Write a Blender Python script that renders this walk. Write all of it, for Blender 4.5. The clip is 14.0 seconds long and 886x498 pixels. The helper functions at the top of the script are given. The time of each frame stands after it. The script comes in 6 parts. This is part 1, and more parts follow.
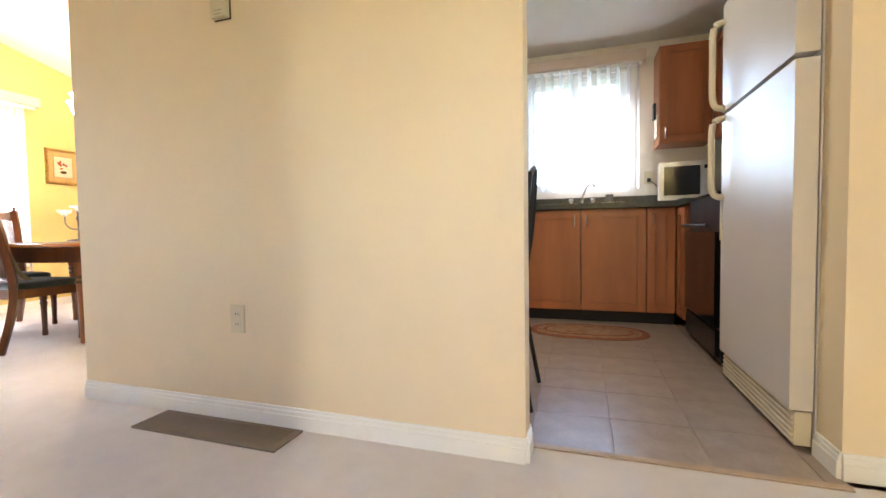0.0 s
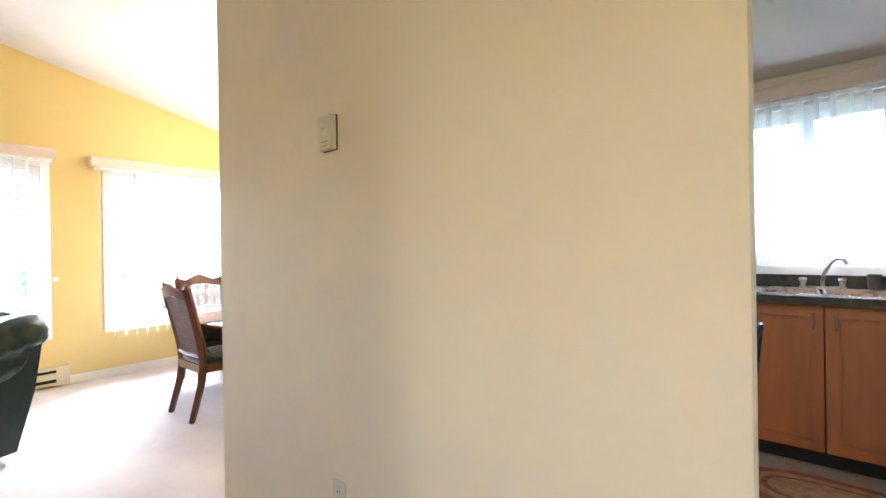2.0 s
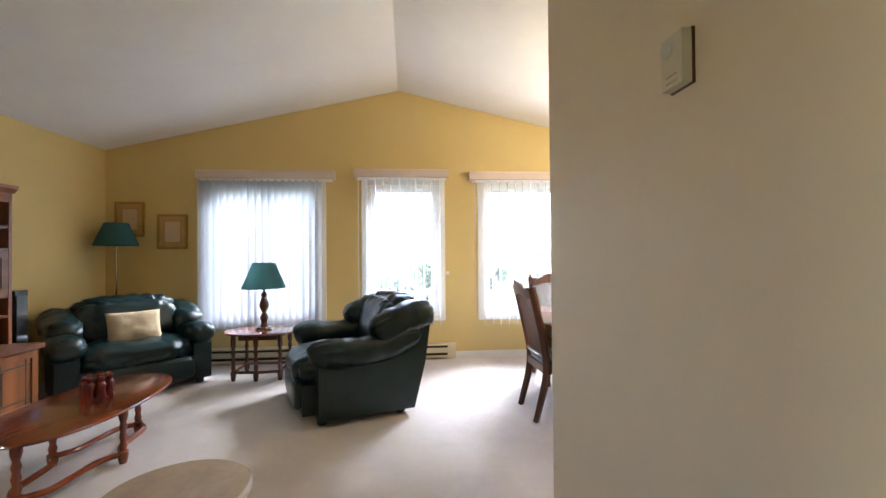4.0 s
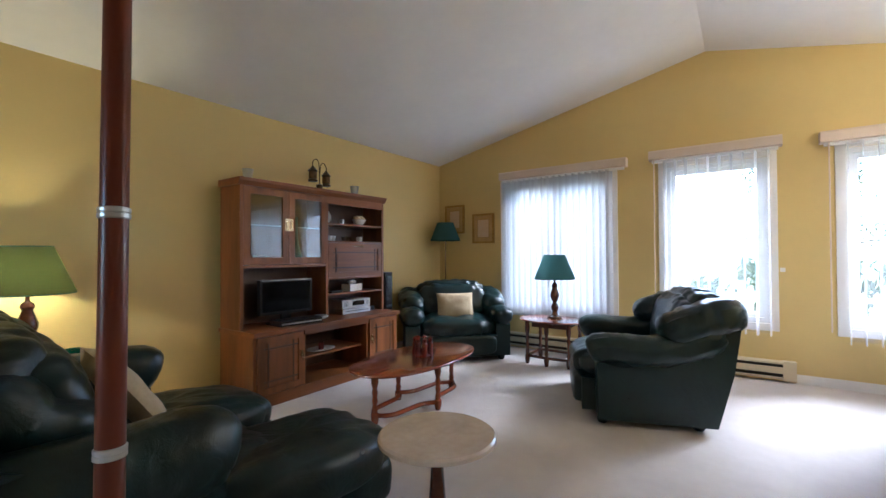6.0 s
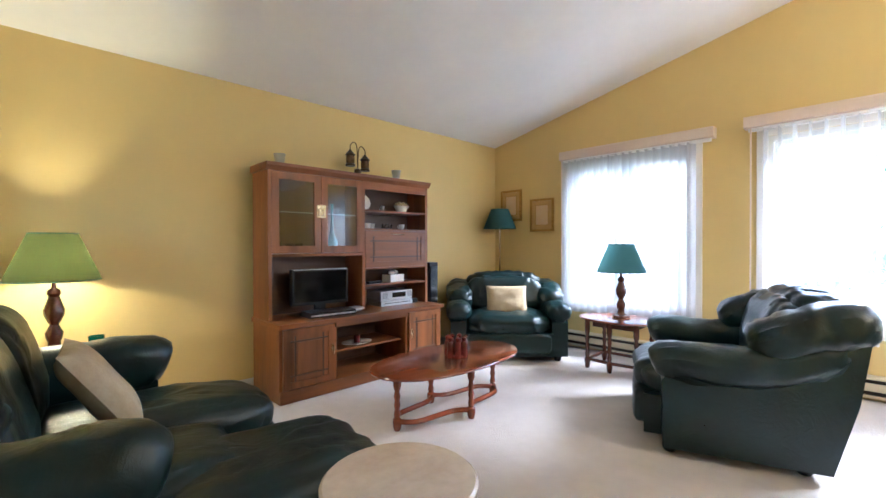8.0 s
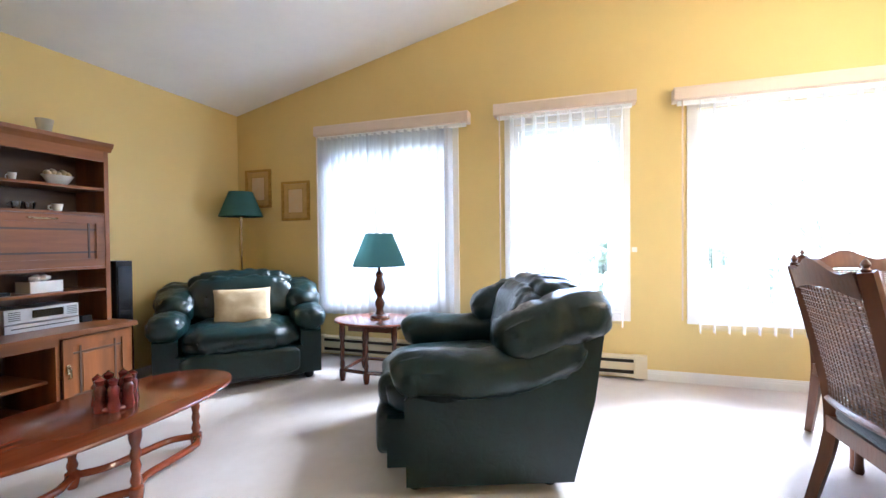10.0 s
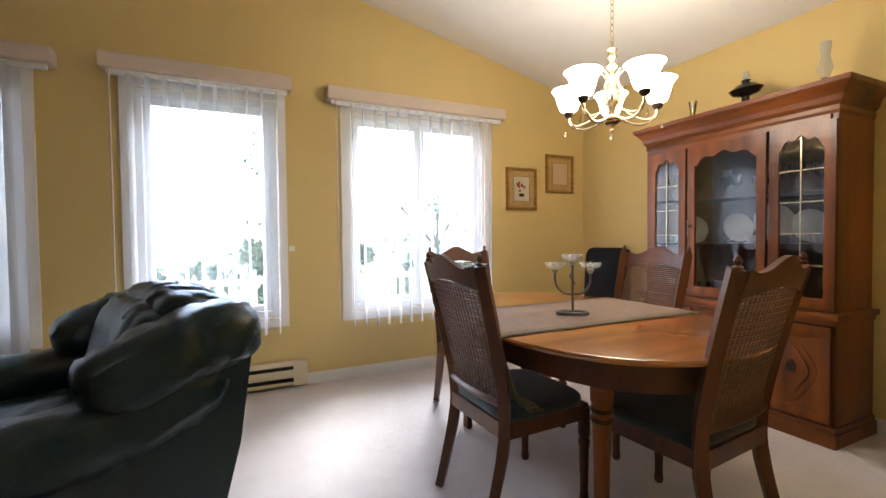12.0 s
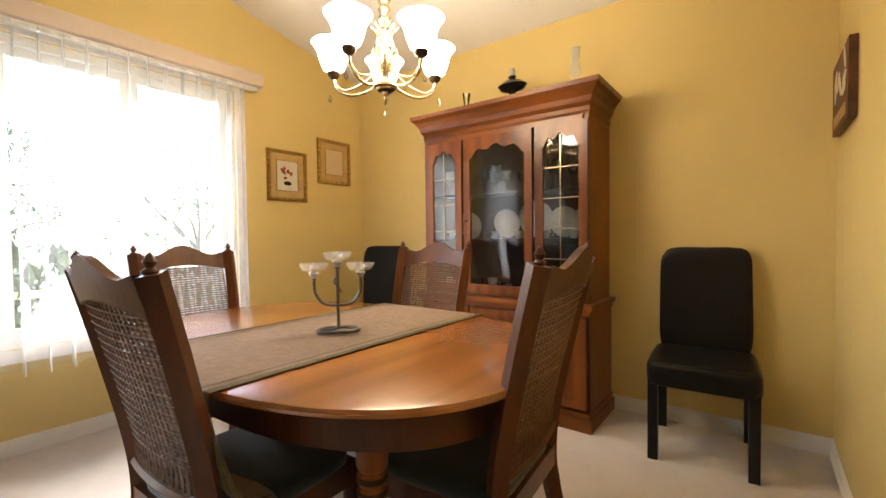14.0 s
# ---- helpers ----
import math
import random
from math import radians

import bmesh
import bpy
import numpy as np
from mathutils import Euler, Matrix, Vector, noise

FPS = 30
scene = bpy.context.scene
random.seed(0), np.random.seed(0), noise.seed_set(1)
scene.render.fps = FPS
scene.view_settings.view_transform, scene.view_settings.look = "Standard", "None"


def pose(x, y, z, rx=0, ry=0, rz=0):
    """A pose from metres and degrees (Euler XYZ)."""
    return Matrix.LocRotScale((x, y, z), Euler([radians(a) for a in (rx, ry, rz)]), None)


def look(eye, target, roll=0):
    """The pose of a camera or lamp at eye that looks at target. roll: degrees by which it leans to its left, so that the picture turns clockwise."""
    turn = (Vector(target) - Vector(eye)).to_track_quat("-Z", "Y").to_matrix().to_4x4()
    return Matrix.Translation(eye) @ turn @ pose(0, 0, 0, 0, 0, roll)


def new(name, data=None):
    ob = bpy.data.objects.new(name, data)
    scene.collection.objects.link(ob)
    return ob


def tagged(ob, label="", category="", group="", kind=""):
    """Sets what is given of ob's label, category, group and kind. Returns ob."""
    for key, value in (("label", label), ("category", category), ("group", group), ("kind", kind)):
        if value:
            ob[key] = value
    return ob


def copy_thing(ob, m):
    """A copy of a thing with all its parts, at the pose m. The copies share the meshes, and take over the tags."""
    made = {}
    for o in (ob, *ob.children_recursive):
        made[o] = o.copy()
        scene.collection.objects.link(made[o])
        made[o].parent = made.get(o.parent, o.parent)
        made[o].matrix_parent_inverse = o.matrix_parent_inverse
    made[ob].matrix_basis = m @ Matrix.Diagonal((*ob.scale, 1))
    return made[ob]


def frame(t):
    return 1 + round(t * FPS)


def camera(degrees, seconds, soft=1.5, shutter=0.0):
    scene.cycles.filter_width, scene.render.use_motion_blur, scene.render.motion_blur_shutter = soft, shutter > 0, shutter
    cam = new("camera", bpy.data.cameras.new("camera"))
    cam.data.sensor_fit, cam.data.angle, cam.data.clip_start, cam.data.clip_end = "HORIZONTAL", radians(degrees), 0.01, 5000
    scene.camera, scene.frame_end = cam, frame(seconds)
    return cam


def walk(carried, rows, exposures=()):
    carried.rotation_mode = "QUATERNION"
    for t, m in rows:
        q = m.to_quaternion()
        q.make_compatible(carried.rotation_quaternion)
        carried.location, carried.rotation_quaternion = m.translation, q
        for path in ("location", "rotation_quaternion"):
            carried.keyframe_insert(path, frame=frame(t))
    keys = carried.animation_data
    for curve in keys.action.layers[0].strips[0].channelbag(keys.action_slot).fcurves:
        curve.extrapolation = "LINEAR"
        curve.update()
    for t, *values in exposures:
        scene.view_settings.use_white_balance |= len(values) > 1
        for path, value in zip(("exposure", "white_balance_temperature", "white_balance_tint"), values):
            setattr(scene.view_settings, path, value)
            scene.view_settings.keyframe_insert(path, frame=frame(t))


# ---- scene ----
cam = camera(92.2, 14.0)
PATH = [
    (0, (0.079, 0.274, 0.801), (-0.54, 2.173, 0.716), -0.9),
    (0.5, (0.034, 0.376, 0.997), (-0.621, 2.265, 0.938), -0.9),
    (1, (-0.009, 0.492, 1.156), (-0.825, 2.318, 1.11), -1.0),
    (1.5, (-0.048, 0.656, 1.275), (-1.083, 2.367, 1.239), -1.0),
    (2, (-0.039, 0.788, 1.333), (-1.32, 2.323, 1.328), -0.9),
    (2.5, (-0.083, 0.871, 1.333), (-1.626, 2.143, 1.343), -0.7),
    (3, (-0.188, 0.996, 1.341), (-1.958, 1.926, 1.347), -0.9),
    (3.5, (-0.289, 1.035, 1.318), (-2.213, 1.581, 1.334), -0.7),
    (3.7, (-0.347, 1.049, 1.316), (-2.308, 1.443, 1.337), -0.6),
    (5.8, (-0.508, 1.283, 1.237), (-2.205, 0.224, 1.268), -0.4),
    (6, (-0.521, 1.287, 1.239), (-2.152, 0.131, 1.268), -0.3),
    (6.5, (-0.561, 1.309, 1.237), (-2.038, -0.039, 1.26), -0.2),
    (7, (-0.661, 1.322, 1.223), (-2.044, -0.122, 1.232), -0.2),
    (7.2, (-0.732, 1.31, 1.235), (-2.104, -0.145, 1.23), -0.2),
    (9.3, (-1.628, 1.158, 1.185), (-3.323, 0.097, 1.151), -0.5),
    (9.5, (-1.726, 1.122, 1.176), (-3.495, 0.189, 1.145), -0.7),
    (10, (-1.928, 1.163, 1.16), (-3.83, 0.545, 1.127), -0.6),
    (10.5, (-2.045, 1.174, 1.162), (-4.031, 0.941, 1.117), -0.8),
    (11, (-2.157, 1.202, 1.153), (-4.148, 1.38, 1.108), -0.8),
    (11.5, (-2.233, 1.226, 1.16), (-4.158, 1.768, 1.107), -0.7),
    (12, (-2.282, 1.247, 1.156), (-4.095, 2.09, 1.101), -0.6),
    (12.5, (-2.339, 1.282, 1.152), (-4.012, 2.375, 1.09), -0.6),
    (13, (-2.433, 1.383, 1.133), (-3.96, 2.674, 1.072), -0.7),
    (13.5, (-2.554, 1.524, 1.127), (-3.926, 2.978, 1.063), -0.7),
    (14, (-2.673, 1.706, 1.117), (-3.876, 3.302, 1.058), -0.7),
]
EXPOSURES = [(0.0, 5.62, 5950, 10), (1.0, 5.65, 5700, 10), (2.0, 5.36, 5350, 10), (3.0, 4.85, 5450, 10), (3.6, 4.58, 5450, 10), (6.0, 4.31, 5020, 10), (6.5, 4.55, 5080, 10), (7.2, 5.05, 5050, 10), (9.5, 5.25, 5000, 10), (10.2, 5.05, 5050, 10), (10.6, 4.65, 5150, 10), (11.0, 4.2, 5400, 10), (12.0, 3.75, 5500, 10), (12.5, 3.68, 5550, 10), (13.3, 3.74, 6150, 10), (14.0, 4.04, 6500, 10)]
walk(cam, [(t, look(eye, target, roll)) for t, eye, target, roll in PATH], EXPOSURES)
SKY, CHAND, CHAND_LAMP = 0.11, 0.4, 3.0
KITCHEN_LAMP, HALL_LAMP = 0.4, 1.9

# ---- light ----
world = bpy.data.worlds.new("sky")
scene.world = world
world.use_nodes = True
wn = world.node_tree.nodes
sky = wn.new("ShaderNodeTexSky")
sky.sky_type, sky.sun_disc = "NISHITA", False
sky.sun_elevation, sky.sun_rotation = radians(39), radians(235)
sky.air_density, sky.dust_density, sky.ozone_density = 1.0, 1.5, 1.0
wn["Background"].inputs["Strength"].default_value = SKY
world.node_tree.links.new(sky.outputs[0], wn["Background"].inputs["Color"])


def lamp(name, kind, energy, colour, m, size):
    data = bpy.data.lights.new(name, kind)
    data.energy, data.color = energy, colour
    if kind == "SUN":
        data.angle = size
    elif kind == "AREA":
        data.shape, data.size = "DISK", size
    else:
        data.shadow_soft_size = size
    ob = new(name, data)
    ob.matrix_world = m
    return ob


SUN_DIR = Vector((0.64, -0.44, -0.63))
lamp("sun", "SUN", 1.2, (1.0, 0.95, 0.88), look((-12, 6, 14), Vector((-12, 6, 14)) + SUN_DIR), radians(25))

# ---- materials ----
MATS = {}


def mat(name, colour, rough=0.5, metal=0.0, var=0.12, scale=8.0, bump=0.15, bump_scale=60.0, stretch=(1, 1, 1), second=None,
        coat=0.0, sheen=0.0, emit=None, strength=0.0, wave=None, spec=0.5, crease=0.0):
    """A principled material with two scales of colour variation and fine relief."""
    m = bpy.data.materials.new(name)
    m.use_nodes = True
    nt = m.node_tree
    nd, lk = nt.nodes, nt.links
    p = nd["Principled BSDF"]
    tc = nd.new("ShaderNodeTexCoord")
    mp = nd.new("ShaderNodeMapping")
    mp.inputs["Scale"].default_value = stretch
    lk.new(tc.outputs["Object"], mp.inputs["Vector"])
    n1, n2 = nd.new("ShaderNodeTexNoise"), nd.new("ShaderNodeTexNoise")
    n1.inputs["Scale"].default_value, n1.inputs["Detail"].default_value = scale, 6
    n2.inputs["Scale"].default_value, n2.inputs["Detail"].default_value = scale * 6.3, 4
    lk.new(mp.outputs[0], n1.inputs["Vector"])
    lk.new(mp.outputs[0], n2.inputs["Vector"])
    mix = nd.new("ShaderNodeMath")
    mix.operation = "MULTIPLY_ADD"
    mix.inputs[1].default_value = 0.35
    lk.new(n2.outputs["Fac"], mix.inputs[0])
    src = n1.outputs["Fac"]
    if wave:
        wv = nd.new("ShaderNodeTexWave")
        wv.inputs["Scale"].default_value, wv.inputs["Distortion"].default_value = wave
        wv.inputs["Detail"].default_value = 3
        lk.new(mp.outputs[0], wv.inputs["Vector"])
        av = nd.new("ShaderNodeMath")
        av.operation = "MULTIPLY_ADD"
        av.inputs[1].default_value = 0.13
        lk.new(wv.outputs["Fac"], av.inputs[0])
        lk.new(n1.outputs["Fac"], av.inputs[2])
        src = av.outputs[0]
    lk.new(src, mix.inputs[2])
    ramp = nd.new("ShaderNodeValToRGB")
    c = Vector(colour)
    d = Vector(second) if second else c * (1 - 2 * var)
    ramp.color_ramp.elements[0].position, ramp.color_ramp.elements[1].position = 0.42, 1.0
    ramp.color_ramp.elements[0].color = (*d, 1)
    ramp.color_ramp.elements[1].color = (*[min(1, v) for v in (c * (1 + var * 0.6))], 1)
    lk.new(mix.outputs[0], ramp.inputs["Fac"])
    lk.new(ramp.outputs["Color"], p.inputs["Base Color"])
    p.inputs["Roughness"].default_value, p.inputs["Metallic"].default_value = rough, metal
    p.inputs["Coat Weight"].default_value, p.inputs["Sheen Weight"].default_value = coat, sheen
    p.inputs["Coat Roughness"].default_value = 0.12
    rr = nd.new("ShaderNodeMapRange")
    rr.inputs["To Min"].default_value, rr.inputs["To Max"].default_value = max(0.02, rough * 0.8), min(1, rough * 1.2)
    lk.new(n1.outputs["Fac"], rr.inputs["Value"])
    lk.new(rr.outputs[0], p.inputs["Roughness"])
    if bump:
        n3 = nd.new("ShaderNodeTexNoise")
        n3.inputs["Scale"].default_value, n3.inputs["Detail"].default_value = bump_scale, 5
        lk.new(mp.outputs[0], n3.inputs["Vector"])
        b = nd.new("ShaderNodeBump")
        b.inputs["Strength"].default_value, b.inputs["Distance"].default_value = bump, 0.01
        lk.new(n3.outputs["Fac"], b.inputs["Height"])
        lk.new(b.outputs[0], p.inputs["Normal"])
        if crease:
            n4 = nd.new("ShaderNodeTexNoise")
            n4.inputs["Scale"].default_value, n4.inputs["Detail"].default_value, n4.inputs["Distortion"].default_value = 9, 3, 1.2
            lk.new(mp.outputs[0], n4.inputs["Vector"])
            fold = nd.new("ShaderNodeMath")
            fold.operation = "PINGPONG"
            fold.inputs[1].default_value = 0.12
            lk.new(n4.outputs["Fac"], fold.inputs[0])
            c2 = nd.new("ShaderNodeBump")
            c2.inputs["Strength"].default_value, c2.inputs["Distance"].default_value = crease, 0.06
            lk.new(fold.outputs[0], c2.inputs["Height"])
            lk.new(c2.outputs[0], b.inputs["Normal"])
    p.inputs["Specular IOR Level"].default_value = spec
    if emit:
        p.inputs["Emission Color"].default_value = (*emit, 1)
        p.inputs["Emission Strength"].default_value = strength
    MATS[name] = m
    return m


def glass(name, tint=(1, 1, 1), rough=0.02, clear=0.9, gloss=0.12):
    """A thin pane: mostly clear, with a mirror sheen that grows at grazing angles."""
    m = bpy.data.materials.new(name)
    m.use_nodes = True
    nd, lk = m.node_tree.nodes, m.node_tree.links
    nd.remove(nd["Principled BSDF"])
    t, g, x, f = nd.new("ShaderNodeBsdfTransparent"), nd.new("ShaderNodeBsdfGlossy"), nd.new("ShaderNodeMixShader"), nd.new("ShaderNodeFresnel")
    t.inputs[0].default_value = (*[v * clear for v in tint], 1)
    g.inputs["Roughness"].default_value = rough
    f.inputs["IOR"].default_value = 1.25 + gloss * 2
    lk.new(f.outputs[0], x.inputs[0])
    lk.new(t.outputs[0], x.inputs[1])
    lk.new(g.outputs[0], x.inputs[2])
    lk.new(x.outputs[0], nd["Material Output"].inputs[0])
    return m


def sheer(name, colour, clear, thru=1.0):
    """Thin cloth: partly see-through, partly lit from behind; thru dims the light that soaks through."""
    m = bpy.data.materials.new(name)
    m.use_nodes = True
    nd, lk = m.node_tree.nodes, m.node_tree.links
    nd.remove(nd["Principled BSDF"])
    t, tr, d = nd.new("ShaderNodeBsdfTransparent"), nd.new("ShaderNodeBsdfTranslucent"), nd.new("ShaderNodeBsdfDiffuse")
    d.inputs[0].default_value = (*colour, 1)
    tr.inputs[0].default_value = (*[v * thru for v in colour], 1)
    a, b = nd.new("ShaderNodeMixShader"), nd.new("ShaderNodeMixShader")
    tc, w, r = nd.new("ShaderNodeTexCoord"), nd.new("ShaderNodeTexNoise"), nd.new("ShaderNodeMapRange")
    w.inputs["Scale"].default_value = 30
    r.inputs["To Min"].default_value, r.inputs["To Max"].default_value = clear - 0.012, clear + 0.012
    lk.new(tc.outputs["Object"], w.inputs["Vector"])
    lk.new(w.outputs["Fac"], r.inputs["Value"])
    a.inputs[0].default_value = 0.55
    lk.new(d.outputs[0], a.inputs[1])
    lk.new(tr.outputs[0], a.inputs[2])
    lk.new(r.outputs[0], b.inputs[0])
    lk.new(a.outputs[0], b.inputs[1])
    lk.new(t.outputs[0], b.inputs[2])
    lk.new(b.outputs[0], nd["Material Output"].inputs[0])
    return m


YELLOW = mat("yellow_wall_paint", (0.68, 0.52, 0.20), 0.6, var=0.03, scale=1.2, bump=0.06, bump_scale=180)
CREAM = mat("cream_wall_paint", (0.78, 0.648, 0.448), 0.68, var=0.03, scale=1.2, bump=0.06, bump_scale=180)
KITCHEN_PAINT = mat("pale_kitchen_paint", (0.80, 0.74, 0.64), 0.5, var=0.03, scale=1.5, bump=0.06, bump_scale=160)
CEILING = mat("white_ceiling_paint", (0.83, 0.82, 0.80), 0.9, var=0.03, scale=2, bump=0.35, bump_scale=220)
WHITE = mat("white_trim_paint", (0.82, 0.80, 0.76), 0.35, var=0.03, scale=5, bump=0.05, bump_scale=90)
VALANCE = mat("beige_valance_board", (0.66, 0.55, 0.47), 0.45, var=0.03, scale=5, bump=0.04, bump_scale=90)
VINYL = mat("white_window_vinyl", (0.82, 0.83, 0.83), 0.35, var=0.02, scale=5, bump=0.03)
CARPET = mat("beige_carpet", (0.79, 0.72, 0.67), 0.95, var=0.10, scale=2.2, bump=0.9, bump_scale=420, sheen=0.25, second=(0.68, 0.60, 0.545))
TILE = mat("beige_vinyl_tile", (0.33, 0.255, 0.20), 0.32, var=0.14, scale=9, bump=0.08, bump_scale=60, second=(0.21, 0.158, 0.12))
GROUT = mat("tile_joint", (0.25, 0.195, 0.15), 0.7, var=0.1)
LEATHER = mat("dark_green_leather", (0.005, 0.020, 0.021), 0.30, var=0.25, scale=6, bump=0.12, bump_scale=260, coat=0.0, spec=0.45, crease=0.11)
OAK = mat("honey_oak", (0.235, 0.082, 0.021), 0.40, var=0.30, scale=7, stretch=(1, 1, 0.10), bump=0.10, bump_scale=70, spec=0.4, wave=(3, 7))
OAK_H = mat("honey_oak_across", (0.235, 0.082, 0.021), 0.40, var=0.30, scale=7, stretch=(0.10, 1, 1), bump=0.10, bump_scale=70, spec=0.4, wave=(3, 7))
# Oak darkened to put inner shade into the back panel; also the door strips.
OAK_DARK = mat("dark_shaded_oak", (0.10, 0.045, 0.02), 0.5, var=0.25, scale=5, stretch=(0.15, 1, 1), bump=0.1)
HUTCH = mat("reddish_walnut", (0.225, 0.064, 0.0088), 0.34, var=0.4, scale=5, stretch=(1, 1, 0.12), bump=0.10, bump_scale=70, coat=0.12, spec=0.4, wave=(3, 7))
HUTCH_H = mat("reddish_walnut_across", (0.225, 0.064, 0.0088), 0.34, var=0.4, scale=5, stretch=(0.12, 1, 1), bump=0.10, bump_scale=70, coat=0.12, spec=0.4, wave=(3, 7))
# Walnut darkened to put the cabinet's inner shade into the colour; also a joint.
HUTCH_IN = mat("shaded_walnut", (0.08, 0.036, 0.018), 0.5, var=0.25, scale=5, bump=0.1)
TABLE = mat("warm_maple_top", (0.40, 0.150, 0.034), 0.25, var=0.25, scale=3, stretch=(1, 0.10, 1), bump=0.05, bump_scale=50, coat=0.5, wave=(2.2, 6))
CHAIRWOOD = mat("brown_chair_wood", (0.12, 0.037, 0.0105), 0.36, var=0.34, scale=7, stretch=(1, 1, 0.2), bump=0.08, bump_scale=80, coat=0.04, spec=0.35)
CANE = mat("woven_cane", (0.20, 0.092, 0.045), 0.5, var=0.3, scale=40, bump=0.2, bump_scale=200)
TEAL = mat("dark_teal_velvet", (0.003, 0.0156, 0.0168), 0.8, var=0.25, scale=20, bump=0.3, bump_scale=300, sheen=0.4)
CHERRY = mat("cherry_stain", (0.26, 0.058, 0.020), 0.2, var=0.3, scale=4, stretch=(0.15, 1, 1), bump=0.05, bump_scale=60, coat=0.35, wave=(3, 5))
DARKWOOD = mat("dark_turned_wood", (0.10, 0.028, 0.014), 0.25, var=0.3, scale=9, bump=0.06, coat=0.4)
POLE = mat("lacquered_pole_wood", (0.17, 0.030, 0.011), 0.34, var=0.3, scale=5, stretch=(1, 1, 0.1), bump=0.05, coat=0.1, spec=0.3)
TRIM_TEAL = mat("dark_teal_braid", (0.012, 0.07, 0.07), 0.8, bump=0.2)
BLACK_LEATHER = mat("black_leatherette", (0.007, 0.006, 0.006), 0.38, var=0.2, scale=8, bump=0.2, bump_scale=220, spec=0.25)
BLACK = mat("black_plastic", (0.009, 0.009, 0.010), 0.35, spec=0.3, var=0.15, scale=10, bump=0.02)
SCREEN = mat("dark_screen", (0.006, 0.006, 0.007), 0.12, var=0.1, bump=0)
SILVER = mat("silver_plastic", (0.55, 0.55, 0.55), 0.3, metal=0.6, var=0.08, bump=0.03)
STEEL = mat("brushed_steel", (0.50, 0.49, 0.48), 0.28, metal=1.0, var=0.1, scale=20, bump=0.03)
IRON = mat("grey_wrought_metal", (0.20, 0.195, 0.19), 0.4, metal=0.9, var=0.2, scale=30, bump=0.1)
BRASS = mat("polished_brass", (0.70, 0.57, 0.36), 0.26, metal=1.0, var=0.12, scale=30, bump=0.03)
GOLD = mat("gilt_frame", (0.52, 0.32, 0.095), 0.30, metal=0.85, var=0.25, scale=40, bump=0.2, bump_scale=150)
BRONZE = mat("dark_bronze", (0.10, 0.065, 0.035), 0.35, metal=0.8, var=0.3, scale=20, bump=0.1)
RUNNER = mat("taupe_woven_runner", (0.32, 0.225, 0.155), 0.9, var=0.15, scale=40, bump=0.5, bump_scale=500)
RUNNER_EDGE = mat("olive_runner_band", (0.15, 0.12, 0.055), 0.9, var=0.2, scale=40, bump=0.4, bump_scale=400)
CUSHION = mat("beige_cushion_cloth", (0.44, 0.352, 0.22), 0.9, var=0.16, scale=14, bump=0.4, bump_scale=300, second=(0.36, 0.27, 0.15))
MARBLE = mat("cream_marble", (0.72, 0.62, 0.50), 0.2, var=0.1, scale=5, bump=0.02, second=(0.52, 0.41, 0.31), coat=0.3)
HEATER = mat("almond_enamel", (0.66, 0.58, 0.40), 0.4, var=0.04, scale=4, bump=0.03)
FRIDGE = mat("pebbled_white_enamel", (0.66, 0.61, 0.57), 0.30, var=0.02, scale=3, bump=0.12, bump_scale=350)
FRIDGE_TRIM = mat("almond_plastic", (0.68, 0.60, 0.45), 0.35, var=0.04, scale=6, bump=0.03)
KCAB = mat("maple_kitchen_wood", (0.40, 0.135, 0.046), 0.38, var=0.18, scale=4, stretch=(1, 1, 0.12), bump=0.06, bump_scale=70, coat=0.2)
COUNTER = mat("dark_green_laminate", (0.035, 0.042, 0.038), 0.25, var=0.4, scale=30, bump=0.03, second=(0.012, 0.014, 0.013))
RUG = mat("rust_rug_pile", (0.32, 0.11, 0.045), 0.95, var=0.3, scale=18, bump=0.6, bump_scale=300)
RUG_TAN = mat("tan_rug_pile", (0.42, 0.26, 0.15), 0.95, var=0.3, scale=22, bump=0.6, bump_scale=300, second=(0.20, 0.09, 0.04))
CHINA = mat("glazed_china", (0.84, 0.81, 0.76), 0.12, var=0.05, scale=12, bump=0.02, coat=0.4)
ROSE = mat("rose_glaze", (0.35, 0.08, 0.07), 0.2, var=0.4, scale=30, bump=0.02)
REDGLASS = mat("red_wax_glass", (0.20, 0.030, 0.024), 0.18, var=0.35, scale=16, bump=0.1, coat=0.5)
GREENGLASS = mat("green_candle_glass", (0.02, 0.20, 0.13), 0.12, var=0.3, scale=20, bump=0.02, coat=0.5)
PAPER = mat("cream_mat_board", (0.66, 0.60, 0.46), 0.8, var=0.06, scale=10, bump=0.05)
PICTURE_TAN = mat("faded_tan_print", (0.55, 0.38, 0.20), 0.8, var=0.3, scale=14, bump=0.02, second=(0.62, 0.50, 0.33))
PICTURE_RED = mat("red_flower_print", (0.45, 0.07, 0.03), 0.7, var=0.4, scale=30, bump=0.02)
VENT_METAL = mat("brown_grille_enamel", (0.20, 0.145, 0.10), 0.5, metal=0.2, var=0.15, scale=10, bump=0.05)
GAP_DARK = mat("dark_hollow", (0.02, 0.017, 0.014), 0.9, var=0.1, bump=0)
LAWN = mat("lawn_grass", (0.11, 0.17, 0.05), 0.95, var=0.3, scale=1.5, bump=0.8, bump_scale=40)
LEAF = mat("leaf_green", (0.12, 0.17, 0.09), 0.8, var=0.3, scale=3, bump=0.2)
BARK = mat("grey_bark", (0.22, 0.18, 0.14), 0.9, var=0.3, scale=10, bump=0.6)
FENCE = mat("white_fence_paint", (0.75, 0.76, 0.75), 0.6, var=0.06, scale=4, bump=0.1)
